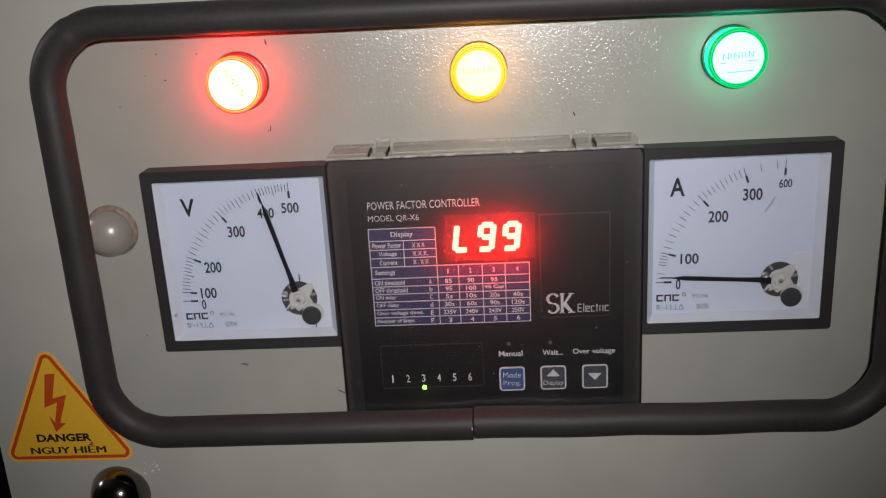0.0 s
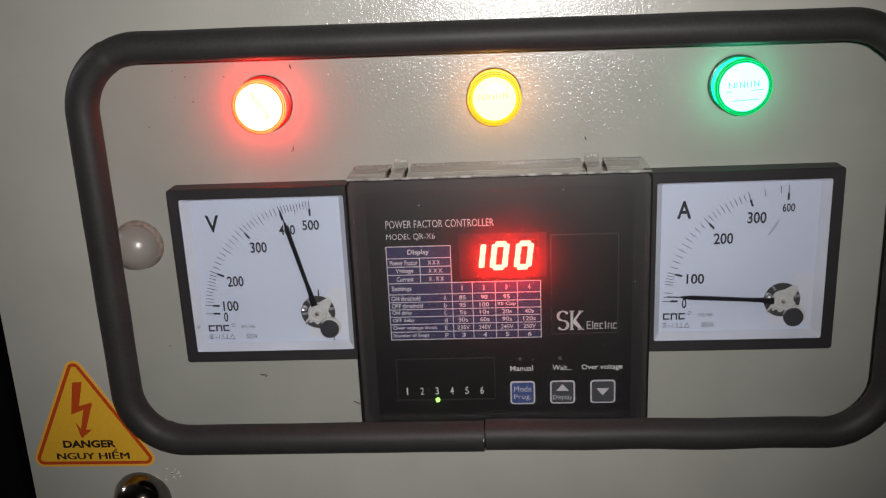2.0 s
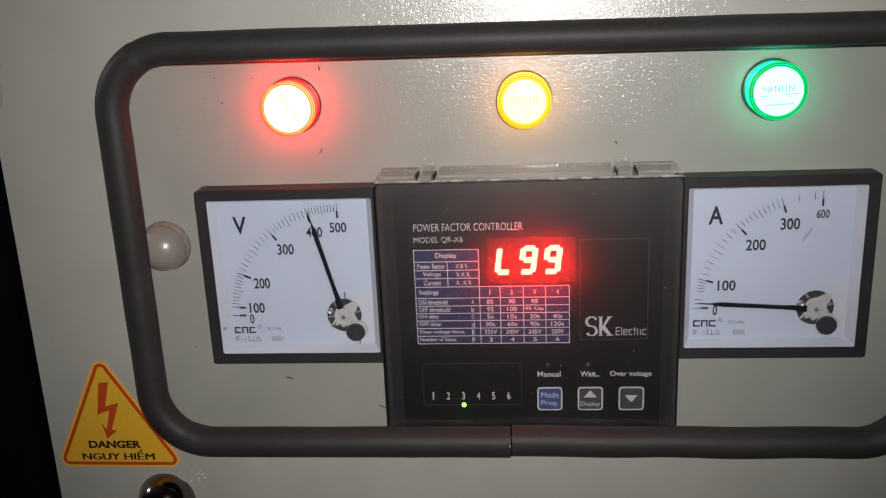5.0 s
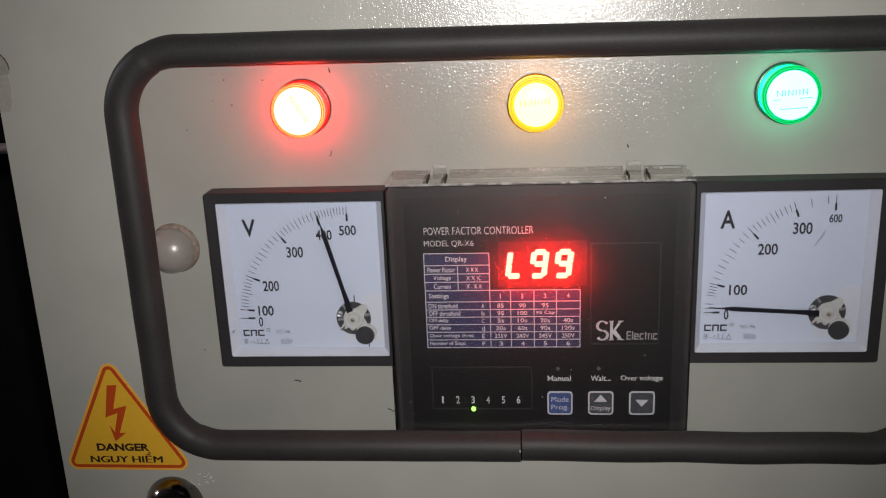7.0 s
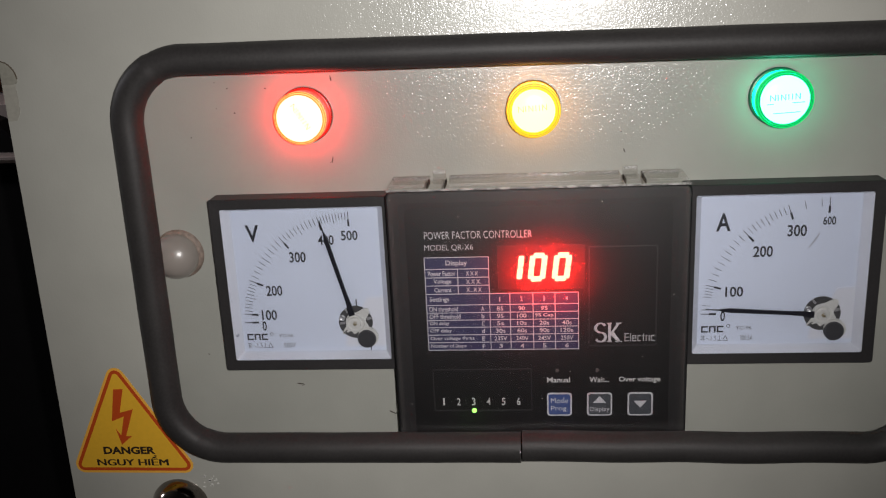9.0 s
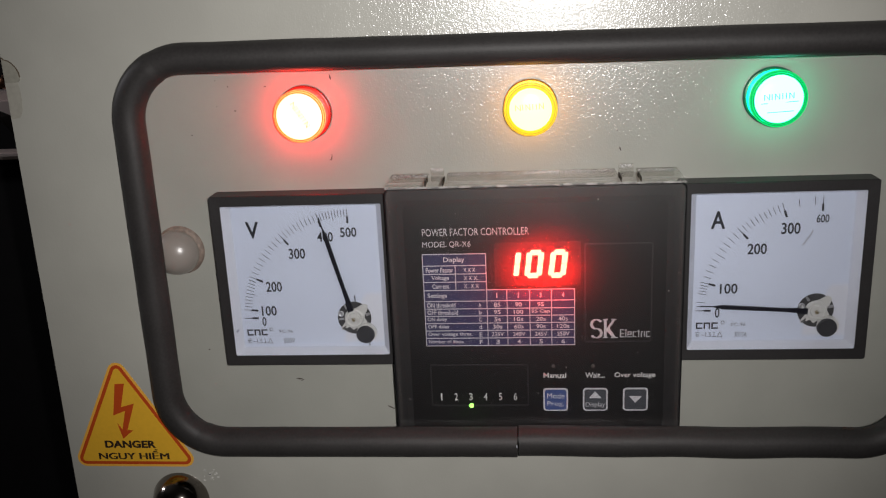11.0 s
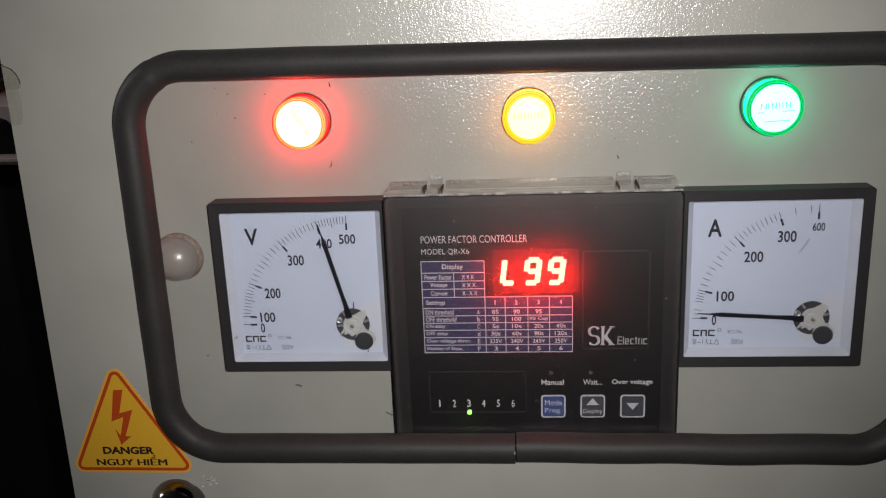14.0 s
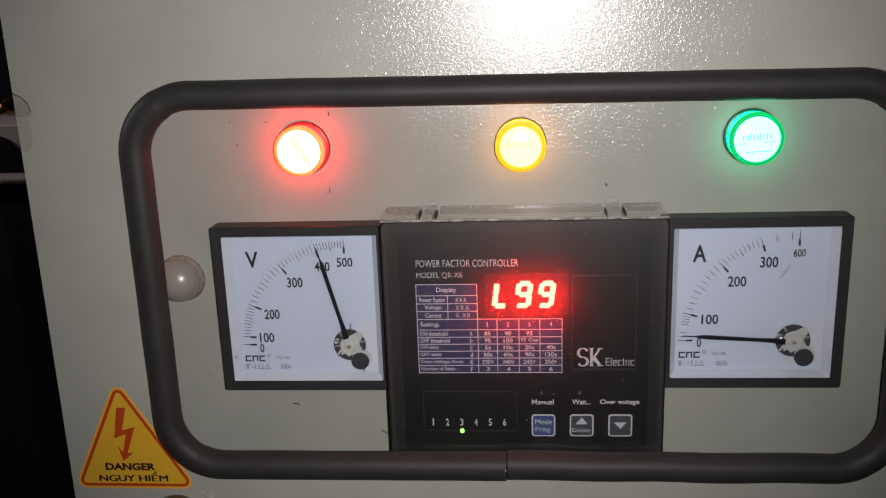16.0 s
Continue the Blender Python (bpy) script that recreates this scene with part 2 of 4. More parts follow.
def box(bm, x0, x1, y0, y1, z0, z1, bevel=0.0):
    r = bmesh.ops.create_cube(bm, size=1, matrix=Matrix.LocRotScale(((x0 + x1) / 2, (y0 + y1) / 2, (z0 + z1) / 2), None, (x1 - x0, y1 - y0, z1 - z0)))
    if bevel:
        bmesh.ops.bevel(bm, geom=list({e for v in r["verts"] for e in v.link_edges}), offset=bevel, segments=2, affect="EDGES")
    return bm


def prism(bm, pts, front, back, slot=0):
    """A plate with the outline pts (x, z), from y=front to y=back."""
    a = [bm.verts.new((x, front, z)) for x, z in pts]
    b = [bm.verts.new((x, back, z)) for x, z in pts]
    fs = [bm.faces.new(a), bm.faces.new(b[::-1])]
    for i in range(len(pts)):
        j = (i + 1) % len(pts)
        fs.append(bm.faces.new((a[j], a[i], b[i], b[j])))
    for f in fs:
        f.material_index = slot
    return fs


def rounded(x0, x1, z0, z1, r, n=8):
    """Outline of a rectangle with round corners; r: one radius or four (right top, left top, left bottom, right bottom)."""
    rs = r if isinstance(r, (list, tuple)) else [r] * 4
    out = []
    for k, (cx, cz, sx, sz) in enumerate(((x1, z1, -1, -1), (x0, z1, 1, -1), (x0, z0, 1, 1), (x1, z0, -1, 1))):
        for i in range(n + 1):
            a = radians(90 * k + 90 * i / n)
            out.append((cx + sx * rs[k] + rs[k] * math.cos(a), cz + sz * rs[k] + rs[k] * math.sin(a)))
    return out


def circle(cx, cz, r, n=40):
    return [(cx + r * math.cos(2 * math.pi * i / n), cz + r * math.sin(2 * math.pi * i / n)) for i in range(n)]


def loft(bm, loops, closed_front=False, closed_back=False):
    """Rings of equal length, each (outline, y) in turn, joined by quads."""
    rings = [[bm.verts.new((x, y, z)) for x, z in pts] for pts, y in loops]
    for p, q in zip(rings, rings[1:]):
        for i in range(len(p)):
            j = (i + 1) % len(p)
            bm.faces.new((p[i], p[j], q[j], q[i]))
    if closed_front:
        bm.faces.new(rings[0])
    if closed_back:
        bm.faces.new(rings[-1])
    return rings


def frame_plate(bm, outer, inner, front, back):
    """A plate with a hole: both outlines have the same count."""
    loft(bm, [(outer, back), (outer, front), (inner, front), (inner, back), (outer, back)])
    bmesh.ops.remove_doubles(bm, verts=bm.verts, dist=1e-6)


def lathe(bm, cx, cz, profile, n=48, slots=None):
    """A turned body about an axis along y: profile of (radius, y)."""
    rings = [[bm.verts.new((cx + r * math.cos(2 * math.pi * i / n), y, cz + r * math.sin(2 * math.pi * i / n))) for i in range(n)] for r, y in profile if r > 0]
    for k, (p, q) in enumerate(zip(rings, rings[1:])):
        for i in range(n):
            j = (i + 1) % n
            bm.faces.new((p[i], p[j], q[j], q[i])).material_index = slots[k] if slots else 0
    bm.faces.new(rings[-1]).material_index = slots[-1] if slots else 0
    bm.faces.new(rings[0])


def letters(name, s, x0, x1, z0, z1, y, mat, parent, fat=0.0, lean=0.0, label=""):
    """Printed words in the built-in font that fill the box x0..x1, z0..z1 on a face at y."""
    if s == "1":
        x0, x1 = x0 + (x1 - x0) * 0.28, x1 - (x1 - x0) * 0.28
    cu = bpy.data.curves.new(name, "FONT")
    cu.body, cu.size, cu.resolution_u, cu.offset = s, 1.0, 3, fat
    tmp = bpy.data.objects.new(name, cu)
    scene.collection.objects.link(tmp)
    bpy.context.view_layer.update()
    me = bpy.data.meshes.new_from_object(tmp.evaluated_get(bpy.context.evaluated_depsgraph_get()))
    bpy.data.objects.remove(tmp)
    co = np.empty(len(me.vertices) * 3)
    me.vertices.foreach_get("co", co)
    co = co.reshape(-1, 3)
    lo, hi = co.min(0), co.max(0)
    u = (co[:, 0] - lo[0]) / max(hi[0] - lo[0], 1e-6)
    v = (co[:, 1] - lo[1]) / max(hi[1] - lo[1], 1e-6)
    out = np.stack([x0 + u * (x1 - x0) + lean * v, np.full(len(u), y), z0 + v * (z1 - z0)], 1)
    me.vertices.foreach_set("co", out.ravel())
    me.materials.clear()
    me.materials.append(mat)
    me.name = name
    ob = new(name, me)
    ob.parent = parent
    return tagged(ob, label)


def bars(bm, rects, y, thick=0.00012):
    for x0, x1, z0, z1 in rects:
        prism(bm, [(x0, z0), (x1, z0), (x1, z1), (x0, z1)], y, y + thick)
    return bm


def ray_bar(bm, cx, cz, deg, r0, r1, w0, w1, y, thick=0.0001):
    """A radial mark about (cx, cz); deg counts clockwise from the left."""
    a = radians(180 - deg)
    u, v = Vector((math.cos(a), math.sin(a))), Vector((-math.sin(a), math.cos(a)))
    c = Vector((cx, cz))
    prism(bm, [c + u * r0 - v * w0 / 2, c + u * r1 - v * w1 / 2, c + u * r1 + v * w1 / 2, c + u * r0 + v * w0 / 2], y, y + thick)


# ---------------------------------------------------------------- the room
DOOR = -0.030


def room():
    bm = bmesh.new()
    box(bm, -3, 3, -3, 2.5, -0.1, 0)
    tagged(part("floor", bm, M["floor"]), "dark bare concrete floor of the switch room", "floor", kind="structure")
    for name, b in (("wall_north", (-3, 3, 2.5, 2.6, 0, 2.8)), ("wall_south", (-3, 3, -3.1, -3, 0, 2.8)),
                    ("wall_west", (-3.1, -3, -3, 2.5, 0, 2.8)), ("wall_east", (3, 3.1, -3, 2.5, 0, 2.8))):
        bm = bmesh.new()
        box(bm, *b)
        tagged(part(name, bm, M["wall"]), "dim plastered wall of the unlit room", "wall", kind="structure")
    bm = bmesh.new()
    box(bm, -3, 3, -3, 2.5, 2.8, 2.9)
    tagged(part("ceiling", bm, M["wall"]), "dim plastered ceiling of the unlit room", "ceiling", kind="structure")


room()

# ---------------------------------------------------------------- the cabinet
OX0, OX1, OZ0, OZ1 = -0.0266, 0.3600, 1.1688, 1.3717   # middle line of the edging round the opening
OR = [0.034, 0.031, 0.030, 0.030]


def edging(parent):
    """One strip of round rubber edging, whose two ends meet under the opening."""
    n = 24
    loop = rounded(OX0, OX1, OZ0, OZ1, OR, n)
    # start at the joint in the bottom run and go left, up, round and back
    start = next(i for i in range(len(loop)) if loop[i][1] < OZ0 + 1e-5)
    left = loop[:start + 1][::-1]
    right = loop[start + 1:][::-1]
    joint = 0.1592
    path = [(joint - 0.0004, OZ0)]
    path += left + right + [(joint + 0.0003, OZ0)]
    dense = []
    for (ax, az), (bx, bz) in zip(path, path[1:]):
        k = max(1, int(math.hypot(bx - ax, bz - az) / 0.006))
        dense += [(ax + (bx - ax) * i / k, az + (bz - az) * i / k) for i in range(k)]
    dense.append(path[-1])
    bm = bmesh.new()
    rings, m, total = [], 20, len(dense)
    for i, (x, z) in enumerate(dense):
        px, pz = dense[max(i - 1, 0)]
        qx, qz = dense[min(i + 1, total - 1)]
        t = Vector((qx - px, qz - pz)).normalized()
        side = Vector((-t.y, t.x))
        wob = 0.0002 * noise.noise(Vector((x * 25, z * 25, 3.1)))
        tail = i > total / 2 and z < OZ0 + 0.004
        lift = 0.0011 * max(0, 1 - (x - joint) / 0.11) + 0.0002 * math.sin((x - joint) * 95) if tail else (0.0003 if z < OZ0 + 0.004 else 0.0)
        if z > 1.27:
            lift += (0.0010 - 0.0075 * x) * min(1.0, (z - 1.27) / 0.09)
        r = (0.0073 if z > OZ1 - 0.004 else 0.0078) * (1 + 0.02 * noise.noise(Vector((x * 40, z * 40, 7.7))))
        if z < OZ0 + 0.004:
            r *= 1.02
        ring = []
        for k in range(m):
            a = 2 * math.pi * k / m
            off = side * (r * math.cos(a) + wob)
            ring.append(bm.verts.new((x + off.x, DOOR - 0.004 + r * math.sin(a), z + off.y + lift)))
        rings.append(ring)
    for p, q in zip(rings, rings[1:]):
        for k in range(m):
            bm.faces.new((p[k], p[(k + 1) % m], q[(k + 1) % m], q[k]))
    bm.faces.new(rings[0])
    bm.faces.new(rings[-1])
    part("rubber_edging", bm, M["rubber"], parent, "round black rubber edging strip with a butt joint", smooth=True)


def cabinet():
    c = thing("control_cabinet", (0, 0, 0), "grey enamelled steel control cabinet with an opening in its door", "cabinet")
    n = 10
    hole = rounded(OX0, OX1, OZ0, OZ1, OR, n)
    bm = bmesh.new()
    frame_plate(bm, rounded(-0.0886, 0.60, 0.15, 1.95, 0.0015, n), hole, DOOR, DOOR + 0.002)
    part("door", bm, M["paint"], c, "grey enamelled door sheet with orange-peel finish")
    bm = bmesh.new()
    box(bm, -0.0876, -0.0858, DOOR + 0.002, DOOR + 0.022, 0.152, 1.948)
    part("door_fold", bm, M["paint"], c)
    bm = bmesh.new()
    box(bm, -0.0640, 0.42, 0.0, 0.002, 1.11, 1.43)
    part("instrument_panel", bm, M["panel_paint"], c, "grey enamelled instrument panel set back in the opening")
    bm = bmesh.new()
    for b in ((-0.080, -0.078, 0.004, 0.40, 0.16, 1.94), (0.59, 0.592, 0.004, 0.40, 0.16, 1.94), (-0.078, 0.59, 0.398, 0.40, 0.16, 1.94),
              (-0.080, 0.592, 0.004, 0.40, 1.94, 1.942), (-0.080, 0.592, 0.004, 0.40, 0.0, 0.16)):
        box(bm, *b)
    part("body", bm, M["paint"], c)
    edging(c)
    bm = bmesh.new()
    box(bm, 0.1583, 0.1588, DOOR - 0.0122, DOOR - 0.0112, 1.1700, 1.1712, 0.0001)
    part("rubber_burr", bm, M["margin"], c, "tiny pale burr at the joint of the edging")
    # painted cap of a bolt in the panel, half behind the edging
    bm = bmesh.new()
    lathe(bm, -0.0242, 1.2664, [(0.0124, 0.0), (0.0124, -0.0018)] +
          [(0.0124 * math.cos(a), -0.0018 - 0.0105 * math.sin(a)) for a in np.linspace(0, 1.45, 12)])
    part("bolt_cap", bm, M["cap"], c, "round painted bolt cap, glossy", smooth=True)
    # thin brown ring, set a little right of and above the cap
    bm = bmesh.new()
    lathe(bm, -0.0229, 1.2672, [(0.0136, 0.0), (0.0134, -0.0004), (0.0120, -0.0014)])
    part("cap_seal", bm, M["seal"], c, "thin mottled brown ring round the bolt cap", smooth=True)
    # pale specks painted for the light that the lock throws on the door
    rng = random.Random(11)
    for k in range(16):
        x, z, w = -0.0150 + rng.uniform(0, 0.0095), 1.1425 + rng.uniform(0, 0.0075), rng.uniform(0.00022, 0.00075)
        bm = bmesh.new()
        prism(bm, [(x + w * math.cos(q) * rng.uniform(0.7, 1.5), z + w * math.sin(q) * rng.uniform(0.5, 1.0)) for q in np.linspace(0, 5.5, 8)], DOOR - 0.0002, DOOR + 0.0004)
        part("lock_sparkle", bm, M["fleck"], c, "pale speck painted as light reflected by the lock")
    # crumbs of dirt where the edging meets the panel's lower corners
    rng, bm = random.Random(21), bmesh.new()
    for x0, x1, z0, count in ((0.322, 0.352, OZ0 + 0.0080, 26), (0.250, 0.320, OZ0 + 0.0074, 12), (0.000, 0.030, OZ0 + 0.0078, 8)):
        for _ in range(count):
            x = rng.uniform(x0, x1)
            z, w = z0 + rng.uniform(-0.0006, 0.0004) + max(0.0, x - 0.331) ** 2 * 14, rng.uniform(0.0003, 0.0008)
            y = DOOR - 0.004 + rng.uniform(-0.001, 0.001)
            prism(bm, [(x + w * math.cos(q) * rng.uniform(0.6, 1.6), z + 0.6 * w * math.sin(q) * rng.uniform(0.5, 1.2)) for q in np.linspace(0, 5.2, 6)], y - 0.0004, y + 0.0004)
    tagged(part("dirt_crumbs", bm, M["chip"], c, "dark crumbs of dirt along the edging"), kind="stuff")
    # lock with a turning knob
    lock_parts(c)
    # filler smeared over the door's chipped edge
    bm = bmesh.new()
    out = [(-0.0884, 1.3758), (-0.0872, 1.3748), (-0.0852, 1.3741), (-0.0834, 1.3728), (-0.0818, 1.3708), (-0.0808, 1.3686), (-0.0804, 1.3662), (-0.0806, 1.3645),
           (-0.0815, 1.3638), (-0.0846, 1.3634), (-0.0884, 1.3636)]
    prism(bm, out, DOOR - 0.0004, DOOR + 0.0005)
    part("filler_patch", bm, M["putty"], c, "smear of dull filler on the door's edge")
    bm = bmesh.new()
    prism(bm, [(-0.0884, 1.3634), (-0.0818, 1.3636), (-0.0814, 1.3560), (-0.0818, 1.3500), (-0.0838, 1.3462), (-0.0884, 1.3456)], DOOR - 0.0002, DOOR + 0.0005)
    part("filler_smear", bm, M["smear"], c, "thin pale smear of filler")
    bm = bmesh.new()
    rim = [Vector(p) for p in out[:7]]
    for p, q in zip(rim, rim[1:]):
        d = (q - p).normalized()
        e = Vector((d.y, -d.x)) * 0.00022
        prism(bm, [p - e, q + d * 0.0001 - e, q + d * 0.0001 + e, p + e], DOOR - 0.0005, DOOR)
    part("filler_crack", bm, M["crack"], c, "brown crack along the filler")
    # small chips and dirt in the enamel
    rng = random.Random(4)
    for x, z, w, h, a in ((0.2137, 1.3166, 0.0007, 0.0020, 14), (0.2120, 1.3262, 0.0005, 0.0005, 0), (0.0365, 1.1902, 0.0032, 0.0007, -6), (0.0382, 1.1894, 0.0014, 0.0005, 20),
                          (0.0650, 1.3162, 0.0005, 0.0025, -8), (0.0640, 1.3150, 0.0008, 0.0004, 40), (0.0672, 1.3577, 0.0006, 0.0026, 10), (-0.0085, 1.3300, 0.0006, 0.0006, 0),
                          (0.0160, 1.3420, 0.0009, 0.0005, -15), (0.0330, 1.3540, 0.0010, 0.0005, -20), (0.0133, 1.3546, 0.0005, 0.0007, 0), (0.0070, 1.3578, 0.0005, 0.0004, 0),
                          (-0.0135, 1.2086, 0.0009, 0.0005, -20), (0.0872, 1.1726, 0.0032, 0.0006, -25), (0.0893, 1.1716, 0.0016, 0.0005, 30), (0.0065, 1.3445, 0.0004, 0.0004, 0)):
        bm = bmesh.new()
        ca, sa = math.cos(radians(a)), math.sin(radians(a))
        pts = []
        for k in range(9):
            t = 2 * math.pi * k / 9
            u, v = 0.65 * w * math.cos(t) * rng.uniform(0.6, 1.1), 0.65 * h * math.sin(t) * rng.uniform(0.6, 1.1)
            pts.append((x + u * ca - v * sa, z + u * sa + v * ca))
        prism(bm, pts, -0.00012, 0.0003)
        part("paint_chip", bm, M["chip"], c)
    return c


def lock_parts(c):
    cx, cz = -0.0287, 1.1318
    bm = bmesh.new()
    lathe(bm, cx, cz, [(0.0159, DOOR), (0.0159, DOOR - 0.0008), (0.0154, DOOR - 0.0022), (0.0146, DOOR - 0.0048), (0.0134, DOOR - 0.0078), (0.0116, DOOR - 0.0106),
                       (0.0092, DOOR - 0.0130), (0.0064, DOOR - 0.0146), (0.0034, DOOR - 0.0155), (0.0010, DOOR - 0.0158)])
    lock = part("lock", bm, M["steel"], c, "polished steel lock barrel", smooth=True)
    bm = bmesh.new()
    lathe(bm, cx - 0.012, cz - 0.009, [(0.0065, DOOR - 0.016), (0.0065, DOOR - 0.021), (0.0050, DOOR - 0.0225), (0.0020, DOOR - 0.023)], n=28)
    part("key_head", bm, M["brass"], lock, "worn brass key head", smooth=True)


cabinet()

# ---------------------------------------------------------------- indicator lamps


def indicator_lamp(x, z, color, words, turn, lens_r=0.0118, rim_r=0.0136, collar_r=0.0146):
    t = thing("indicator_lamp", (x, 0, z), words, "indicator lamp", "indicator lamps on the panel")
    bm = bmesh.new()
    lathe(bm, 0, 0, [(collar_r, 0.0), (collar_r, -0.0020), (collar_r - 0.0005, -0.0028), (0.0134, -0.0030)])
    part("collar", bm, M[color + "_collar"], t, smooth=True)
    bm = bmesh.new()
    prof = []
    for k in range(4):
        y = -0.0030 - 0.0026 * k
        prof += [(0.0131, y), (0.0134, y - 0.0010), (0.0131, y - 0.0025)]
    lathe(bm, 0, 0, prof, n=32)
    part("lens_wall", bm, M[color + "_side"], t, "ribbed glowing side of the lens", smooth=True)
    for r0, r1, f in ((rim_r, 0.0129, -0.0148), (0.0128, lens_r + 0.0001, -0.0158)):
        bm = bmesh.new()
        frame_plate(bm, circle(0, 0, r0, 48), circle(0, 0, r1, 48), f, -0.0130)
        part("lens_rim", bm, M[color + "_ring"], t, smooth=True)
    for r0, f in ((0.01325, -0.01485), (0.01235, -0.01585)):
        bm = bmesh.new()
        frame_plate(bm, circle(0, 0, r0 + 0.00011, 48), circle(0, 0, r0 - 0.00011, 48), f, f + 0.0002)
        part("rim_groove", bm, M[color + "_collar"], t)
    bm = bmesh.new()
    lathe(bm, 0, 0, [(lens_r, -0.0130), (lens_r, -0.0154), (lens_r - 0.0010, -0.0164), (0.0080, -0.0172), (0.0040, -0.0176), (0.0010, -0.0177)])
    part("lens", bm, M[color + "_face"], t, "bright glowing lens", smooth=True)
    bm = bmesh.new()
    ca, sa = math.cos(radians(turn)), math.sin(radians(turn))
    for k, (wide, slant) in enumerate(((0.0024, 1), (0, 0), (0.0020, 1), (0, 0), (0, 0), (0.0020, 1))):
        u = -0.0076 + (0.0, 0.0031, 0.0045, 0.0075, 0.0090, 0.0104)[k] * 1.15
        strokes = [(u, u)] + ([(u + wide, u + wide), (u + wide, u)] if slant else [])
        for lo, hi in strokes:
            p = [(lo, 0.0002), (lo + 0.00035, 0.0002), (hi + 0.00035, 0.0030), (hi, 0.0030)]
            prism(bm, [(a * ca - b * sa, a * sa + b * ca) for a, b in p], -0.0180, -0.0176)
    for v, u0, u1 in ((-0.0016, -0.0090, -0.0060), (-0.0016, 0.0030, 0.0088), (-0.0062, -0.0060, 0.0066)):
        p = [(u0, v), (u1, v), (u1, v + 0.0003), (u0, v + 0.0003)]
        if color == "green":
            prism(bm, [(a * ca - b * sa, a * sa + b * ca) for a, b in p], -0.0180, -0.0172)
    t.scale = (0.975, 0.86, 0.975)
    part("mark", bm, M[color + "_mark"], t, "faint raised maker's mark as strokes")
    return t


indicator_lamp(0.0527, 1.3399, "red", "lit red round indicator lamp on the panel", -58)
indicator_lamp(0.1686, 1.3398, "amber", "lit amber round indicator lamp on the panel", 3, lens_r=0.0107, collar_r=0.0140)
indicator_lamp(0.2873, 1.3411, "green", "lit green round indicator lamp on the panel", 3, lens_r=0.0117, rim_r=0.0140)

# ---------------------------------------------------------------- panel meters
S = 0.096


def meter(name, at, label, sign, anchors, minor, needle_deg, words, tail):
    """A square moving-iron meter; its own space has the bezel's lower left corner at 0, 0."""
    t = thing(name, at, label, "panel meter", "panel meters")
    n = 5
    bm = bmesh.new()
    w = 0.0056
    outer, inner = rounded(0, S + 0.0006, -0.0003, S - 0.0008, 0.0014, n), rounded(w, S - w + 0.0004, w - 0.0001, S - w - 0.0006, 0.0010, n)
    edge = rounded(0.0003, S + 0.0003, 0.0, S - 0.0011, 0.0013, n)
    loft(bm, [(outer, 0.0), (outer, -0.0115), (edge, -0.0120), (inner, -0.0118), (inner, -0.004), (outer, 0.0)])
    bmesh.ops.remove_doubles(bm, verts=bm.verts, dist=1e-6)
    part("bezel", bm, M["bezel"], t)
    bm = bmesh.new()
    lip = rounded(w + 0.0001, S - w + 0.0003, w, S - w - 0.0007, 0.0010, n)
    floor_line = rounded(w + 0.0035, S - w - 0.0030, w + 0.0026, S - w - 0.0026, 0.0008, n)
    loft(bm, [(lip, -0.0113), (floor_line, -0.0060), (floor_line, -0.0050)])
    part("white_surround", bm, M["margin"], t, "white plastic surround of the dial")
    bm = bmesh.new()
    prism(bm, rounded(w + 0.001, S - w - 0.001, w + 0.001, S - w - 0.001, 0.0008, 2), -0.0056, -0.0040)
    dial = part("dial", bm, M["dial"], t, "bluish-white dial plate")
    Y = -0.0057
    px, pz = 0.0717, 0.0248
    # pale cover over the corner of the movement
    bm = bmesh.new()
    q = [(S - w - 0.0032, w + 0.0052), (S - w - 0.0032, 0.0390), (0.0785, 0.0385), (0.0745, 0.0310), (0.0665, 0.0200), (0.0655, w + 0.0052)]
    prism(bm, q, -0.00585, -0.0055)
    part("corner_plate", bm, M["corner"], t, "white corner plate of the movement")
    bm = bmesh.new()
    vals = [v for v, _ in anchors]
    degs = [d for _, d in anchors]
    for v in minor:
        d = float(np.interp(v, vals, degs))
        long = v % 50 == 0
        ray_bar(bm, px, pz, d, 0.0552 if long else 0.0566, 0.0606, 0.00028, 0.00028, Y)
    for v, d in anchors:
        ray_bar(bm, px, pz, d, 0.0532, 0.0568, 0.00105, 0.00105, Y)
        ray_bar(bm, px, pz, d, 0.0568, 0.0610, 0.00032, 0.00032, Y)
    part("scale_marks", bm, M["ink"], dial, "fine black scale marks")
    for s, x0, x1, z0, z1 in words:
        letters("number", s, x0, x1, z0, z1, Y, M["ink"], dial, fat=0.018)
    letters("unit", sign[0], *sign[1:], Y, M["ink"], dial, fat=0.02)
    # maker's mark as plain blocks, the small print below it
    bm = bmesh.new()
    for k in range(3):
        x = 0.0112 + k * 0.0040
        bars(bm, [(x, x + 0.0008, 0.0149, 0.0185), (x + 0.0008, x + 0.0034, 0.0177, 0.0185)], Y)
        if k != 1:
            bars(bm, [(x + 0.0008, x + 0.0034, 0.0149, 0.0157)], Y)
        else:
            bars(bm, [(x + 0.0026, x + 0.0034, 0.0149, 0.0177)], Y)
    part("maker_mark", bm, M["ink"], dial)
    bm = bmesh.new()
    frame_plate(bm, circle(0.0249, 0.0184, 0.0010, 16), circle(0.0249, 0.0184, 0.0007, 16), Y, Y + 0.0001)
    part("mark_ring", bm, M["faint_ink"], dial)
    if name == "voltmeter":
        bm = bmesh.new()
        prism(bm, circle(0.0073, 0.0192, 0.0007, 9), -0.0106, -0.0086)
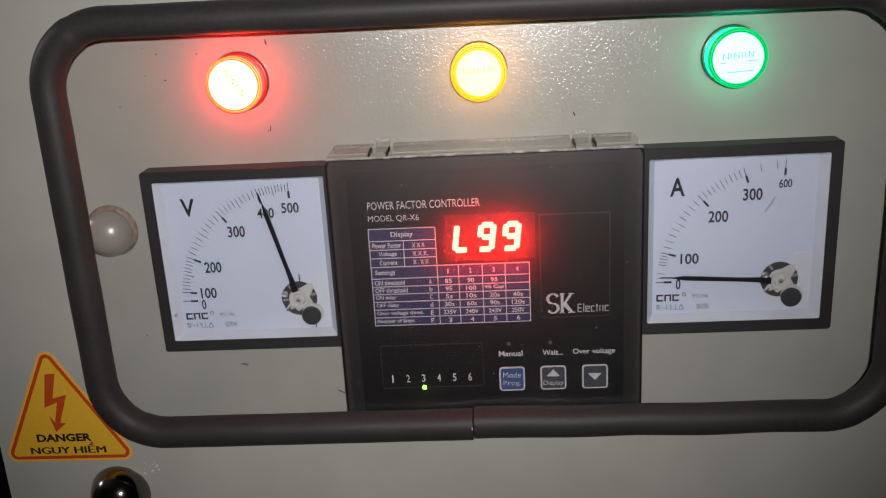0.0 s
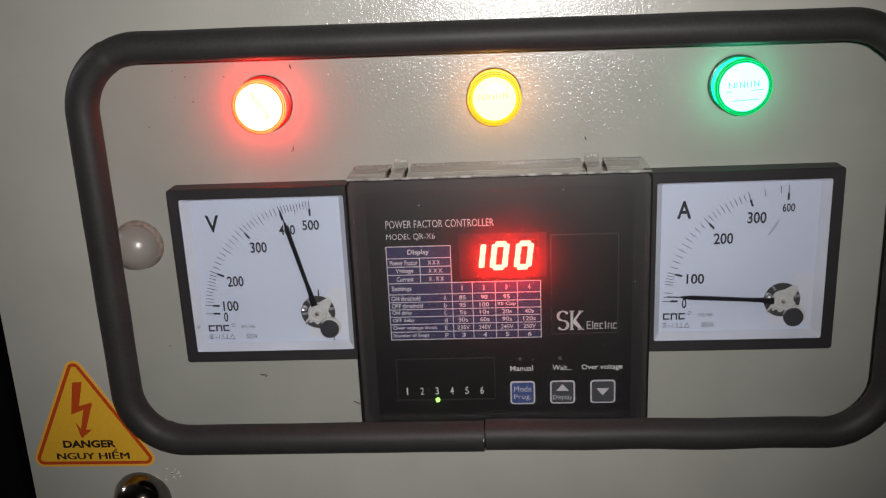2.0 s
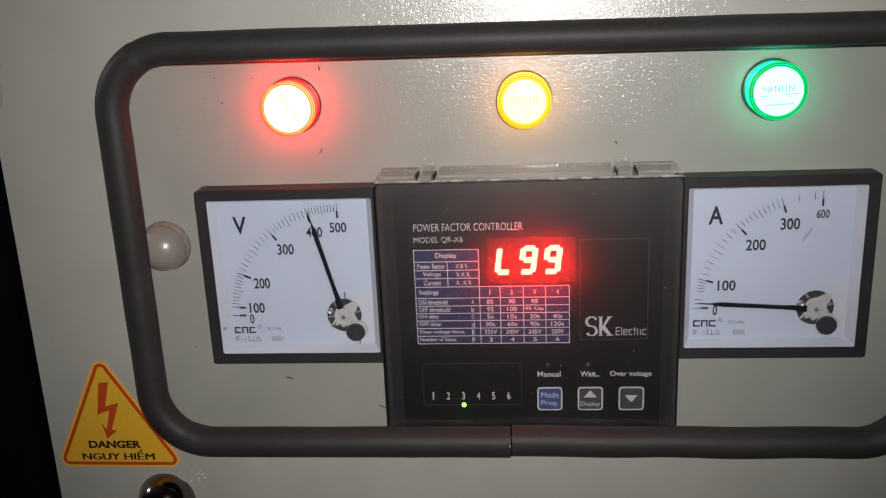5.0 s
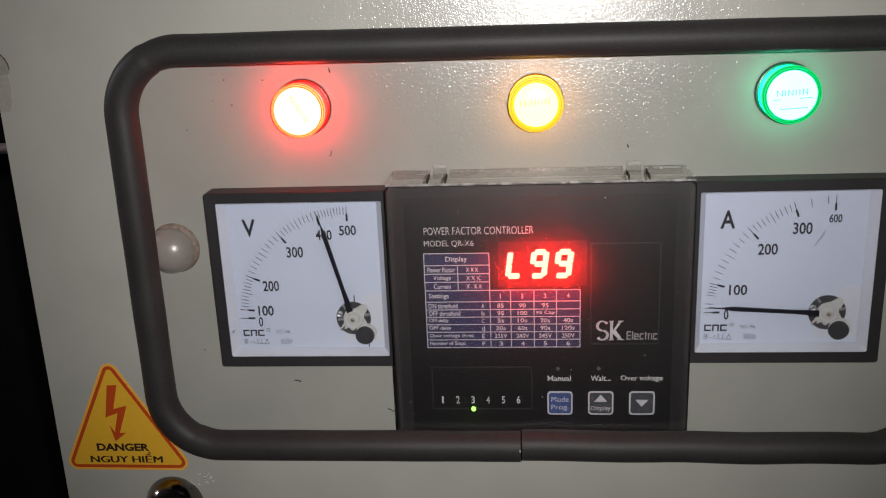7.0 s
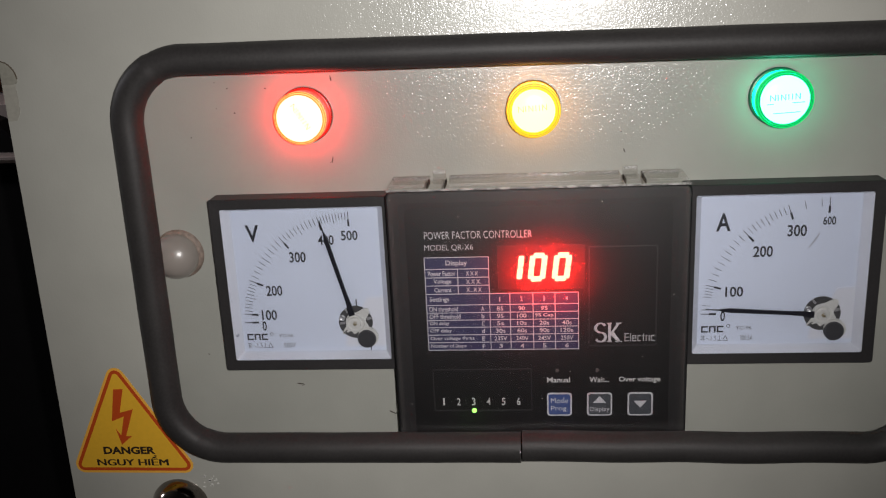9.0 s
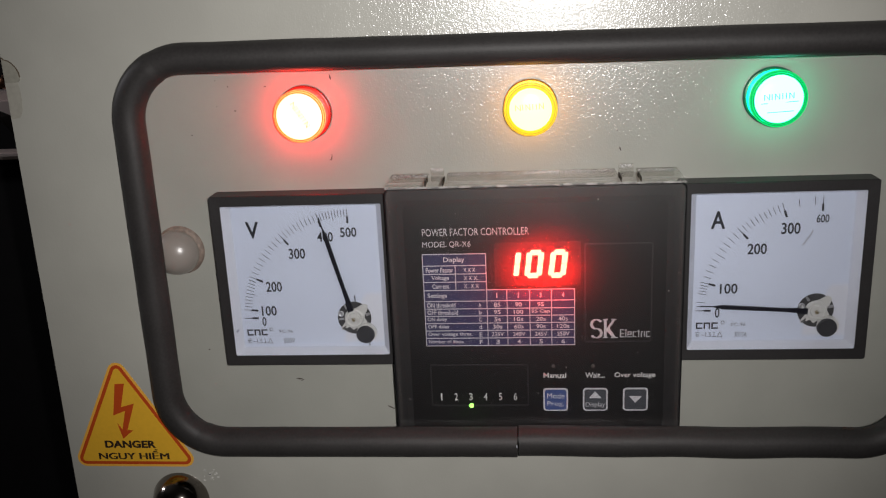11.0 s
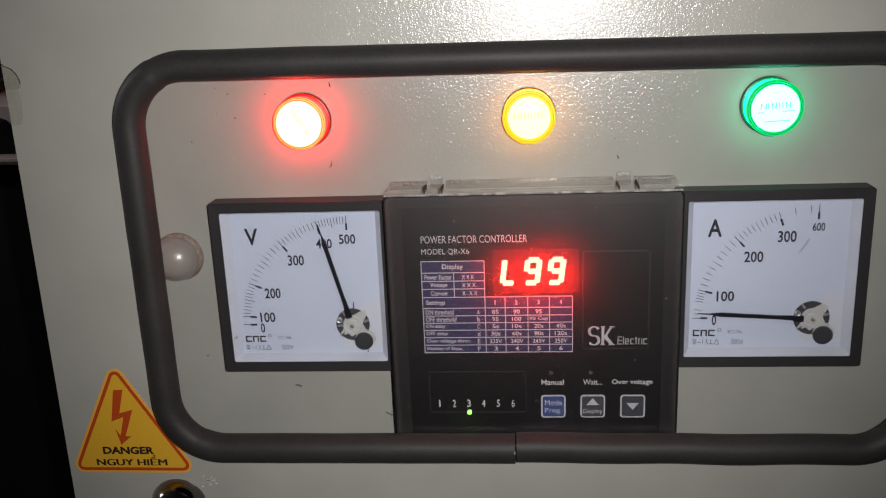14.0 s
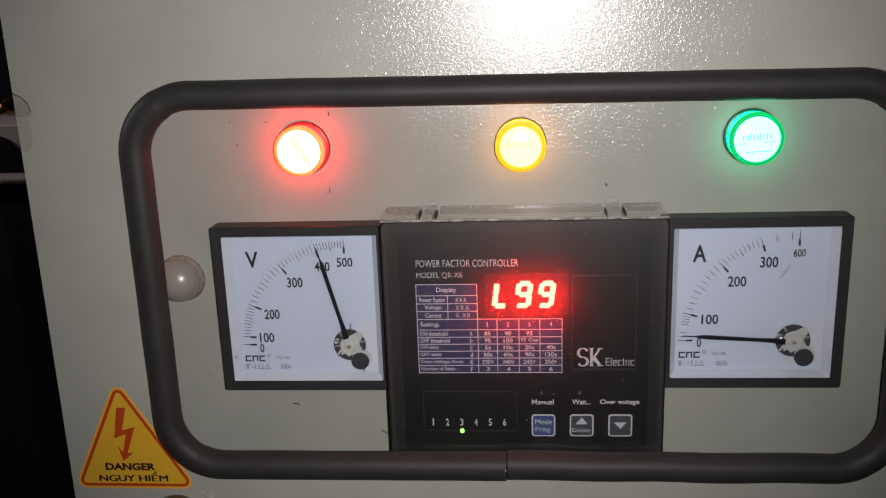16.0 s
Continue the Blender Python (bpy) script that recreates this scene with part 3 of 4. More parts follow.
        part("surround_fleck", bm, M["smudge"], dial, "faint grey fleck on the surround")
    letters("type_number", "YC-96", 0.0288, 0.0368, 0.0163, 0.0182, Y, M["faint_ink"], dial)
    letters("class_number", "~1.5", 0.0140, 0.0192, 0.0103, 0.0130, Y, M["faint_ink"], dial)
    letters("rating", tail, 0.0312, 0.0376, 0.0103, 0.0131, Y, M["faint_ink"], dial)
    bm = bmesh.new()
    bars(bm, [(0.0110, 0.0133, 0.0128, 0.0130), (0.0110, 0.0133, 0.0118, 0.0120), (0.0110, 0.0133, 0.0108, 0.0110), (0.0117, 0.0119, 0.0102, 0.0132), (0.0124, 0.0126, 0.0102, 0.0132),
              (0.0197, 0.0219, 0.0103, 0.0106), (0.0206, 0.0209, 0.0106, 0.0131)], Y)
    for a, b in (((0.0224, 0.0103), (0.0237, 0.0131)), ((0.0237, 0.0131), (0.0250, 0.0103)), ((0.0250, 0.0103), (0.0224, 0.0103))):
        d = (Vector(b) - Vector(a)).normalized() * 0.00015
        e = Vector((-d.y, d.x))
        prism(bm, [Vector(a) - e, Vector(b) - e, Vector(b) + e, Vector(a) + e], Y, Y + 0.0001)
    part("symbols", bm, M["faint_ink"], dial)
    # movement
    bm = bmesh.new()
    prism(bm, circle(px, pz, 0.0092, 36), -0.0060, -0.0050)
    well = part("movement_well", bm, M["shadow_well"], t, "dark round well of the movement")
    # bright metal facets of the frame round the well
    for d0, d1, r0, r1 in ((152, 172, 0.0062, 0.0088), (178, 190, 0.0058, 0.0085), (118, 130, 0.0066, 0.0090), (286, 300, 0.0062, 0.0086), (8, 22, 0.0066, 0.0088)):
        bm = bmesh.new()
        pts = [(px + r * math.cos(radians(d)), pz + r * math.sin(radians(d))) for r, d in ((r0, d0), (r1, d0 + 3), (r1, (d0 + d1) / 2), (r1, d1 - 2), (r0, d1))]
        prism(bm, pts, -0.0064, -0.0058)
        part("metal_facet", bm, M["bright_metal"], well, "small bright metal facet")
    bm = bmesh.new()
    lathe(bm, px - 0.0072, pz + 0.0026, [(0.0016, -0.0060), (0.0016, -0.0069), (0.0012, -0.0072), (0.0007, -0.0070), (0.0003, -0.0066)], n=18)
    part("trim_screw", bm, M["bright_metal"], well, "small bright trimming screw", smooth=True)
    # milky spider: a round body, one broad arm to the corner plate and two short feet
    bm = bmesh.new()
    star = []
    for k in range(96):
        a = 2 * math.pi * k / 96
        reach = 0.0054 + sum(h * math.exp(-((math.degrees(a) - d + 180) % 360 - 180) ** 2 / 2 / w ** 2) for d, h, w in ((46, 0.0050, 15), (222, 0.0046, 8), (262, 0.0014, 9), (318, 0.0034, 14), (345, 0.0010, 8)))
        star.append((px + reach * math.cos(a), pz + reach * math.sin(a)))
    prism(bm, star, -0.0066, -0.0058)
    part("spider", bm, M["hub"], well, "milky plastic spider")
    bm = bmesh.new()
    ray_bar(bm, px, pz, 318, 0.0064, 0.0096, 0.0005, 0.0005, -0.0069, 0.0003)
    ray_bar(bm, px, pz, 312, 0.0074, 0.0088, 0.0009, 0.0009, -0.0069, 0.0003)
    part("foot_slot", bm, M["shadow_well"], well)
    bm = bmesh.new()
    lathe(bm, px, pz, [(0.0052, -0.0060), (0.0052, -0.0072), (0.0047, -0.0077), (0.0041, -0.0075), (0.0033, -0.0073), (0.0029, -0.0083), (0.0018, -0.0085)], n=28)
    part("hub", bm, M["hub"], well, smooth=True)
    bm = bmesh.new()
    lathe(bm, px, pz, [(0.0011, -0.0084), (0.0011, -0.0090), (0.0006, -0.0093)], n=16)
    part("pivot_screw", bm, M["dull_brass"], well, smooth=True)
    # short bright metal bar, set on the pivot screw as its glint
    bm = bmesh.new()
    ray_bar(bm, px + 0.0004, pz + 0.0006, 20, -0.0009, 0.0009, 0.0004, 0.0004, -0.0094, 0.0002)
    part("screw_glint", bm, M["bright_metal"], well)
    # counterweight, held in a clear tab
    bm = bmesh.new()
    prism(bm, circle(px + 0.0065, pz - 0.0083, 0.0055, 32), -0.0075, -0.0060)
    part("weight_tab", bm, M["hub"], well, "milky tab round the counterweight")
    bm = bmesh.new()
    lathe(bm, px + 0.0058, pz - 0.0090, [(0.0050, -0.0070), (0.0050, -0.0084), (0.0045, -0.0090), (0.0010, -0.0091)], n=32)
    part("counterweight", bm, M["weight"], well, "round black counterweight", smooth=True)
    bm = bmesh.new()
    ray_bar(bm, px, pz, needle_deg - 3, 0.0044, 0.0096, 0.0034, 0.0026, -0.0079, 0.0012)
    part("needle_root", bm, M["needle"], well, "dark root of the pointer")
    bm = bmesh.new()
    ray_bar(bm, px, pz, needle_deg, 0.0085, 0.0180, 0.0026, 0.0019, -0.0080, 0.0010)
    ray_bar(bm, px, pz, needle_deg, 0.0180, 0.0470, 0.0019, 0.0022, -0.0080, 0.0010)
    ray_bar(bm, px, pz, needle_deg, 0.0470, 0.0520, 0.0022, 0.0007, -0.0080, 0.0010)
    ray_bar(bm, px, pz, needle_deg, 0.0520, 0.0590, 0.0005, 0.0004, -0.0079, 0.0006)
    part("needle", bm, M["needle"], t, "slim black pointer")
    if name == "ammeter":
        bm = bmesh.new()
        prism(bm, [(0.0625, 0.0600), (0.0632, 0.0598), (0.0668, 0.0648), (0.0680, 0.0678), (0.0674, 0.0680), (0.0660, 0.0655)], Y, Y + 0.0001)
        part("smudge", bm, M["smudge"], dial, "faint grey smudge")
    if name == "voltmeter":
        for x, z0, z1 in ((0.0728, 0.0343, 0.0378), (0.0792, 0.0086, 0.0128)):
            bm = bmesh.new()
            box(bm, x - 0.0002, x + 0.0002, -0.0068, -0.0058, z0, z1)
            part("stop_pin", bm, M["needle"], well)
    bm = bmesh.new()
    prism(bm, lip, -0.0117, -0.0113)
    pane = part("pane", bm, M["glass"], t, "clear flat pane")
    pane.visible_shadow = False
    return t


meter("voltmeter", (0.0, 0, 1.204), "square black-framed voltmeter with its pointer near 400", ("V", 0.0164, 0.0236, 0.0704, 0.0797),
      [(0, 0.3), (100, 5.0), (200, 23.6), (300, 51.9), (400, 74.2), (500, 90.0)], list(range(110, 500, 10)), 75.3,
      (("500", 0.0673, 0.0761, 0.0703, 0.0757), ("400", 0.0548, 0.0633, 0.0680, 0.0734), ("300", 0.0387, 0.0475, 0.0587, 0.0646),
       ("200", 0.0244, 0.0331, 0.0402, 0.0461), ("100", 0.0206, 0.0289, 0.0264, 0.0322), ("0", 0.0203, 0.0226, 0.0203, 0.0258)), "500V")
AM = (0.2424, 0, 1.2052)
meter("ammeter", AM, "square black-framed ammeter with its pointer near zero", ("A", 0.0168, 0.0240, 0.0696, 0.0790),
      [(0, 0.3), (100, 15.4), (200, 47.4), (300, 70.9), (600, 90.0)], [15, 30] + list(range(60, 300, 10)) + [420, 540], 3.5,
      (("600", 0.0690, 0.0752, 0.0718, 0.0762), ("300", 0.0520, 0.0614, 0.0661, 0.0722), ("200", 0.0357, 0.0454, 0.0556, 0.0615),
       ("100", 0.0227, 0.0317, 0.0344, 0.0400), ("0", 0.0207, 0.0231, 0.0211, 0.0267)), "300/5A")

# ---------------------------------------------------------------- power factor controller
FACE = -0.0220
CX0, CX1, CZ0, CZ1 = 0.0944, 0.2440, 1.1590, 1.3037


def controller():
    t = thing("power_factor_controller", (0, 0, 0), "black power factor controller with red digits under a clear cover", "controller")
    n = 5
    bm = bmesh.new()
    inset = lambda d: rounded(CX0 + d, CX1 - d, CZ0 + d, CZ1 - d, 0.003, n)
    loft(bm, [(inset(0), -0.0205), (inset(0), -0.0225), (inset(0.0012), -0.0238), (inset(0.0060), -0.0234), (inset(0.0095), FACE)], closed_front=True, closed_back=True)
    prism(bm, rounded(CX0, CX1, CZ0, CZ1 - 0.0060, 0.001, n), -0.0204, 0.0)
    body = part("body", bm, [M["rim"]], t, "black plastic case with a stepped rim")
    bm = bmesh.new()
    prism(bm, rounded(CX0 + 0.0090, CX1 - 0.0090, CZ0 + 0.009, CZ1 - 0.0045, 0.002, n), FACE - 0.0002, FACE + 0.0005)
    face = part("front_plate", bm, M["black"], t, "matt black front plate with printed table")
    P = FACE - 0.0003
    # seams of the blank window, the step window and the display
    for name, b in (("window_edge", (0.1944, 0.2284, 1.2200, 1.2733)), ("window_edge", (0.1134, 0.1652, 1.1840, 1.2080))):
        bm = bmesh.new()
        frame_plate(bm, rounded(*b, 0.0008, 3), rounded(b[0] + 0.0006, b[1] - 0.0006, b[2] + 0.0006, b[3] - 0.0006, 0.0006, 3), P - 0.0002, P + 0.0003)
        part(name, bm, M["seam"], face)
    bm = bmesh.new()
    prism(bm, rounded(0.1490, 0.1925, 1.2515, 1.2745, 0.0008, 3), P - 0.00005, P + 0.0003)
    part("display_window", bm, M["led_window"], face, "dark red display filter")
    # printed words
    letters("title", "POWER FACTOR CONTROLLER", 0.1128, 0.1666, 1.2786, 1.2825, P, M["print_dim"], face, fat=-0.006)
    letters("model_name", "MODEL QR-X6", 0.1127, 0.1372, 1.2722, 1.2757, P, M["print_dim"], face, fat=-0.006)
    # blue table: plates, then lines, then words
    X = [0.1123, 0.1446, 0.1549, 0.1665, 0.1776, 0.1893]
    Zt = [1.2690, 1.2628, 1.2583, 1.2540, 1.2495]
    Zs = [1.2495, 1.2435, 1.2393, 1.2353, 1.2313, 1.2272, 1.2230, 1.2188]
    bm = bmesh.new()
    bars(bm, [(X[0], X[1], Zt[-1], Zt[0])], P)
    bars(bm, [(X[0], X[-1], Zs[-1], Zs[0])], P)
    part("table_ground", bm, M["blue"], face, "navy blue printed table")
    bm = bmesh.new()
    g, h = 0.00019, P - 0.00012
    bars(bm, [(X[0], X[1], z - g, z + g) for z in Zt[:-1]], h)
    bars(bm, [(X[0], X[-1], z - g, z + g) for z in Zs], h)
    bars(bm, [(X[0] - g, X[0] + g, Zs[-1], Zt[0]), (X[1] - g, X[1] + g, Zs[-1], Zt[0]), (0.1289 - g, 0.1289 + g, Zt[-1], Zt[1])], h - 0.00005)
    bars(bm, [(x - g, x + g, Zs[-1], Zs[0]) for x in X[2:]], h - 0.00005)
    part("table_lines", bm, M["print_dim"], face)

    def word(s, x0, x1, z, hgt, mat="print_dim"):
        letters("word", s, x0, x1, z, z + hgt, P - 0.0001, M[mat], face, fat=0.014)

    word("Display", 0.1230, 0.1338, 1.2640, 0.0034)
    word("Power Factor", 0.1138, 0.1278, 1.2592, 0.0026)
    word("Voltage", 0.1165, 0.1255, 1.2546, 0.0028)
    word("Current", 0.1167, 0.1255, 1.2505, 0.0025)
    word("X X X", 0.1330, 0.1392, 1.2593, 0.0022)
    word("X X X.", 0.1330, 0.1405, 1.2549, 0.0022)
    word("X . X X", 0.1330, 0.1408, 1.2506, 0.0022)
    word("Settings", 0.1140, 0.1240, 1.2448, 0.0032)
    rows = (("ON threshold", "A", "85", "90", "95", ""), ("OFF threshold", "b", "95", "100", "95 Cap", ""), ("ON delay", "C", "5s", "10s", "20s", "40s"),
            ("OFF delay", "d", "30s", "60s", "90s", "120s"), ("Over voltage thres.", "E", "235V", "240V", "245V", "250V"), ("Number of Steps", "F", "3", "4", "5", "6"))
    for k, s in enumerate("1234"):
        cx = (X[k + 1] + X[k + 2]) / 2
        word(s, cx - 0.0006, cx + 0.0006, 1.2452, 0.0024)
    for (a, b, *cells), z in zip(rows, Zs[2:]):
        word(a, 0.1135, 0.1135 + 0.00119 * len(a) + 0.0005, z + 0.0008, 0.0026)
        word(b, 0.1402, 0.1417, z + 0.0008, 0.0024)
        for k, s in enumerate(cells):
            if s:
                cx, wid = (X[k + 1] + X[k + 2]) / 2, 0.00075 * len(s) + 0.0002
                word(s, cx - wid, cx + wid, z + 0.0009, 0.0023)
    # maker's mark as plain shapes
    bm = bmesh.new()
    up_c, low_c, rad = Vector((0.2004, 1.2300)), Vector((0.2004, 1.2250)), 0.0025
    spine = [up_c + rad * Vector((math.cos(radians(d)), math.sin(radians(d)))) for d in range(25, 271, 15)] + \
            [low_c + rad * Vector((math.cos(radians(d)), math.sin(radians(d)))) for d in range(75, -161, -15)]
    for p, q in zip(spine, spine[1:]):
        d = (q - p).normalized()
        e = Vector((-d.y, d.x)) * (0.00028 + 0.00045 * abs(d.y))
        prism(bm, [p - e, q + d * 0.0001 - e, q + d * 0.0001 + e, p + e], P, P + 0.0001)
    bars(bm, [(0.2042, 0.2056, 1.2224, 1.2326), (0.2037, 0.2061, 1.2322, 1.2327), (0.2037, 0.2061, 1.2223, 1.2228), (0.2080, 0.2108, 1.2322, 1.2327), (0.2078, 0.2112, 1.2223, 1.2228)], P)
    prism(bm, [(0.2054, 1.2272), (0.2088, 1.2326), (0.2101, 1.2326), (0.2070, 1.2277), (0.2106, 1.2224), (0.2090, 1.2224), (0.2054, 1.2262)], P, P + 0.0001)
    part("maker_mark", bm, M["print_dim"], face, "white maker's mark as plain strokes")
    bm = bmesh.new()
    zb, x, q = 1.2226, 0.2124, 0.0005
    for kind, wide, high in (("e_tall", 0.0022, 0.0044), ("bar", 0.0005, 0.0044), ("e", 0.0021, 0.0032), ("c", 0.0019, 0.0032), ("t", 0.0011, 0.0041), ("r", 0.0010, 0.0032), ("bar", 0.0005, 0.0032), ("c", 0.0019, 0.0032)):
        mid = x + (wide - q) / 2 if kind == "t" else x
        blocks = [(mid, mid + q, zb, zb + high)]
        if kind in ("e_tall", "e", "c"):
            blocks += [(x + q, x + wide, zb, zb + q), (x + q, x + wide, zb + high - q, zb + high)]
        if kind in ("e_tall", "e"):
            blocks.append((x + q, x + wide, zb + high / 2 - q / 2, zb + high / 2 + q / 2))
        if kind == "e":
            blocks.append((x + wide - q, x + wide, zb + high / 2 + q / 2, zb + high - q))
        if kind == "t":
            blocks += [(x, mid, zb + 0.0028, zb + 0.0028 + q), (mid + q, x + wide, zb + 0.0028, zb + 0.0028 + q)]
        if kind == "r":
            blocks.append((x + q, x + wide, zb + high - q, zb + high))
        bars(bm, blocks, P)
        x += wide + 0.00055
    part("maker_word", bm, M["word_grey"], face)
    # step numbers, lamps, keys
    for k, s in enumerate("123456"):
        cx = 0.1188 + 0.00785 * k
        letters("step_number", s, cx - 0.0009, cx + 0.0009, 1.1873, 1.1915, P, M["print"], face, fat=0.01)
    bm = bmesh.new()
    lathe(bm, 0.1347, 1.1844, [(0.0012, P), (0.0012, P - 0.0008), (0.0008, P - 0.0013), (0.0003, P - 0.0015)], n=24)
    part("step_lamp", bm, M["led_green"], face, "lit green step lamp", smooth=True)
    for x in (0.1782, 0.1987):
        bm = bmesh.new()
        lathe(bm, x, 1.2068, [(0.0010, P), (0.0010, P - 0.0003), (0.0003, P - 0.0005)], n=18)
        part("status_lamp", bm, M["led_off"], face, "unlit status lamp", smooth=True)
    for s, x0, x1 in (("Manual", 0.1730, 0.1848), ("Wait...", 0.1948, 0.2048), ("Over voltage", 0.2098, 0.2308)):
        letters("caption", s, x0, x1, 1.2000 if s[0] != "O" else 1.1994, 1.2030, P, M["print"], face, fat=0.012)
    for x0, mat in ((0.1728, "blue_key"), (0.1935, "grey_key"), (0.2143, "grey_key")):
        bm = bmesh.new()
        prism(bm, rounded(x0, x0 + 0.0129, 1.1811, 1.1942, 0.0018, 5), P - 0.0002, P + 0.0002)
        key = part("key", bm, M["print_dim"], face, "membrane key with a pale frame")
        bm = bmesh.new()
        prism(bm, rounded(x0 + 0.0008, x0 + 0.0121, 1.1819, 1.1934, 0.0012, 5), P - 0.0004, P)
        part("key_ground", bm, M[mat], key)
    K = P - 0.0005
    letters("key_word", "Mode", 0.1748, 0.1838, 1.1884, 1.1915, K, M["print_dim"], face)
    letters("key_word", "Prog.", 0.1748, 0.1836, 1.1834, 1.1869, K, M["print_dim"], face)
    letters("key_word", "Display", 0.1949, 0.2050, 1.1830, 1.1862, K, M["print_dim"], face)
    bm = bmesh.new()
    prism(bm, [(0.1966, 1.1885), (0.2032, 1.1885), (0.1999, 1.1924)], K, K + 0.0001)
    part("up_arrow", bm, M["print_dim"], face)
    bm = bmesh.new()
    prism(bm, [(0.2174, 1.1896), (0.2240, 1.1896), (0.2207, 1.1857)], K, K + 0.0001)
    part("down_arrow", bm, M["print_dim"], face)
    # clear hinged cover: front sheet, upper ledge, hinge knuckles; it stands a little higher than the case
    top = CZ1 + 0.0020
    bm = bmesh.new()
    for f in prism(bm, rounded(CX0 + 0.0020, CX1 - 0.0020, CZ0 + 0.002, top - 0.0010, 0.003, n), -0.0302, -0.0294)[1:]:
        f.material_index = 1
    cover = part("cover_sheet", bm, [M["cover"], M["cover_back"]], t, "clear hinged cover sheet")
    cover.visible_shadow = False
    bm = bmesh.new()
    for x0, x1 in ((0.0964, 0.1160), (0.1258, 0.2112), (0.2214, 0.2420)):
        box(bm, x0, x1, -0.0292, -0.0012, top + 0.0002, top + 0.0012, 0.0004)
    part("cover_ledge", bm, M["clear_edge"], cover, "clear plastic upper edge of the cover")
    bm = bmesh.new()
    box(bm, CX0 + 0.0016, CX1 - 0.0016, -0.0304, -0.0292, top - 0.0006, top + 0.0003, 0.0003)
    part("cover_lip", bm, M["lip_highlight"], cover, "rounded front lip of the cover, with a painted highlight", smooth=True)
    for x0 in (0.1160, 0.1246, 0.2112, 0.2206):
        bm = bmesh.new()
        box(bm, x0, x0 + 0.0006, -0.0290, -0.0160, top + 0.0002, top + 0.0024, 0.0001)
        part("hinge_cheek", bm, M["smoked_edge"], cover, "dark edge of the hinge notch")
    for x0 in (0.1172, 0.2118):
        bm = bmesh.new()
        box(bm, x0, x0 + 0.0082, -0.0285, -0.0155, top + 0.0002, top + 0.0024, 0.0007)
        part("hinge", bm, M["clear_edge"], t, "clear plastic hinge knuckle")
    # rear flange of the hinge, flat on the panel; its lips are painted sparkle
    for x0, x1, z1 in ((0.0955, 0.1150, 1.3062), (0.1165, 0.1235, 1.3094), (0.1250, 0.2112, 1.3066), (0.2128, 0.2205, 1.3090), (0.2222, 0.2408, 1.3064)):
        bm = bmesh.new()
        box(bm, x0, x1, -0.0009, -0.0001, 1.3020, z1, 0.0003)
        part("hinge_flange", bm, M["clear_edge"], t, "clear plastic hinge flange")
        bm = bmesh.new()
        box(bm, x0 + 0.0004, x1 - 0.0004, -0.00135, -0.00095, z1 - 0.0019, z1 - 0.0002, 0.0001)
        part("flange_glint", bm, M["glint_strip"], t, "strip of painted sparkle on the hinge flange")
    for x0, x1 in ((0.0970, 0.1156), (0.1262, 0.2108), (0.2218, 0.2416)):
        for y0 in (-0.0286, -0.0120):
            bm = bmesh.new()
            box(bm, x0, x1, y0, y0 + 0.0012, top + 0.00142, top + 0.0018, 0.0001)
            part("ledge_rib", bm, M["lip"], cover, "clear rib with painted pale specks")
    rng = random.Random(12)
    bm = bmesh.new()
    for _ in range(26):
        x, z, d = rng.uniform(CX0 + 0.006, CX1 - 0.006), rng.uniform(1.185, top - 0.004), rng.choice((0.00012, 0.00016, 0.0003))
        prism(bm, [(x + d * math.cos(a + 0.3), z + d * rng.uniform(0.6, 1.6) * math.sin(a + 0.3)) for a in (0, 1.3, 2.5, 3.8, 5.0)], -0.03028, -0.03021)
    tagged(part("dust", bm, M["dust"], cover, "pale dust specks"), kind="stuff")
    for x in (CX0 + 0.0030, CX1 - 0.0034):
        bm = bmesh.new()
        box(bm, x, x + 0.0004, -0.0306, -0.0240, CZ0 + 0.004, top - 0.002)
        part("cover_side", bm, M["clear_edge"], cover)
    return t, face


ctrl, face_plate = controller()

# ---------------------------------------------------------------- seven-segment digits
DIGITS = [(0.1522, 0), (0.1638, 1), (0.1758, 2)]
DW, DH, DZ, LEAN = 0.0088, 0.0150, 1.2557, 0.0019
LIT = {"L": "def", "9": "abcdfg", "1": "bc", "0": "abcdef", "8": "abcdefg"}
SHOWN = [(0.0, "L99"), (0.55, "100"), (2.6, "L99"), (7.55, "100"), (11.45, "108"), (11.55, "L99"), (12.45, "L80"), (12.55, "100"),
         (13.45, "L99"), (14.45, "100"), (15.45, "L99")]


def segment_outline(s):
    k, g = 0.0028, 0.00005
    h = DH / 2
    boxes = {"a": (k * 0.6, DW - k * 0.6, DH - k, DH), "g": (k * 0.8, DW - k * 0.8, h - k / 2, h + k / 2), "d": (k * 0.6, DW - k * 0.6, 0, k),
             "f": (0, k, h + g, DH - k * 0.5), "b": (DW - k, DW, h + g, DH - k * 0.5), "e": (0, k, k * 0.5, h - g), "c": (DW - k, DW, k * 0.5, h - g)}
    x0, x1, z0, z1 = boxes[s]
    return [(x + LEAN * z / DH, z) for x, z in rounded(x0, x1, z0, z1, 0.0007, 3)]


def segments():
    made = []
    for x, k in DIGITS:
        for s in "abcdefg":
            if not any(s in LIT[w[k]] for _, w in SHOWN):
                continue
            bm = bmesh.new()
            fs = prism(bm, [(x + a, DZ + b) for a, b in segment_outline(s)], -0.0006, 0.0)
            for f in fs[1:]:
                f.material_index = 1
            made.append((part("led_segment", bm, [M["seg"], M["seg_side"]], face_plate, "glowing red display segment"), k, s))
    return made


SEGMENTS = segments()


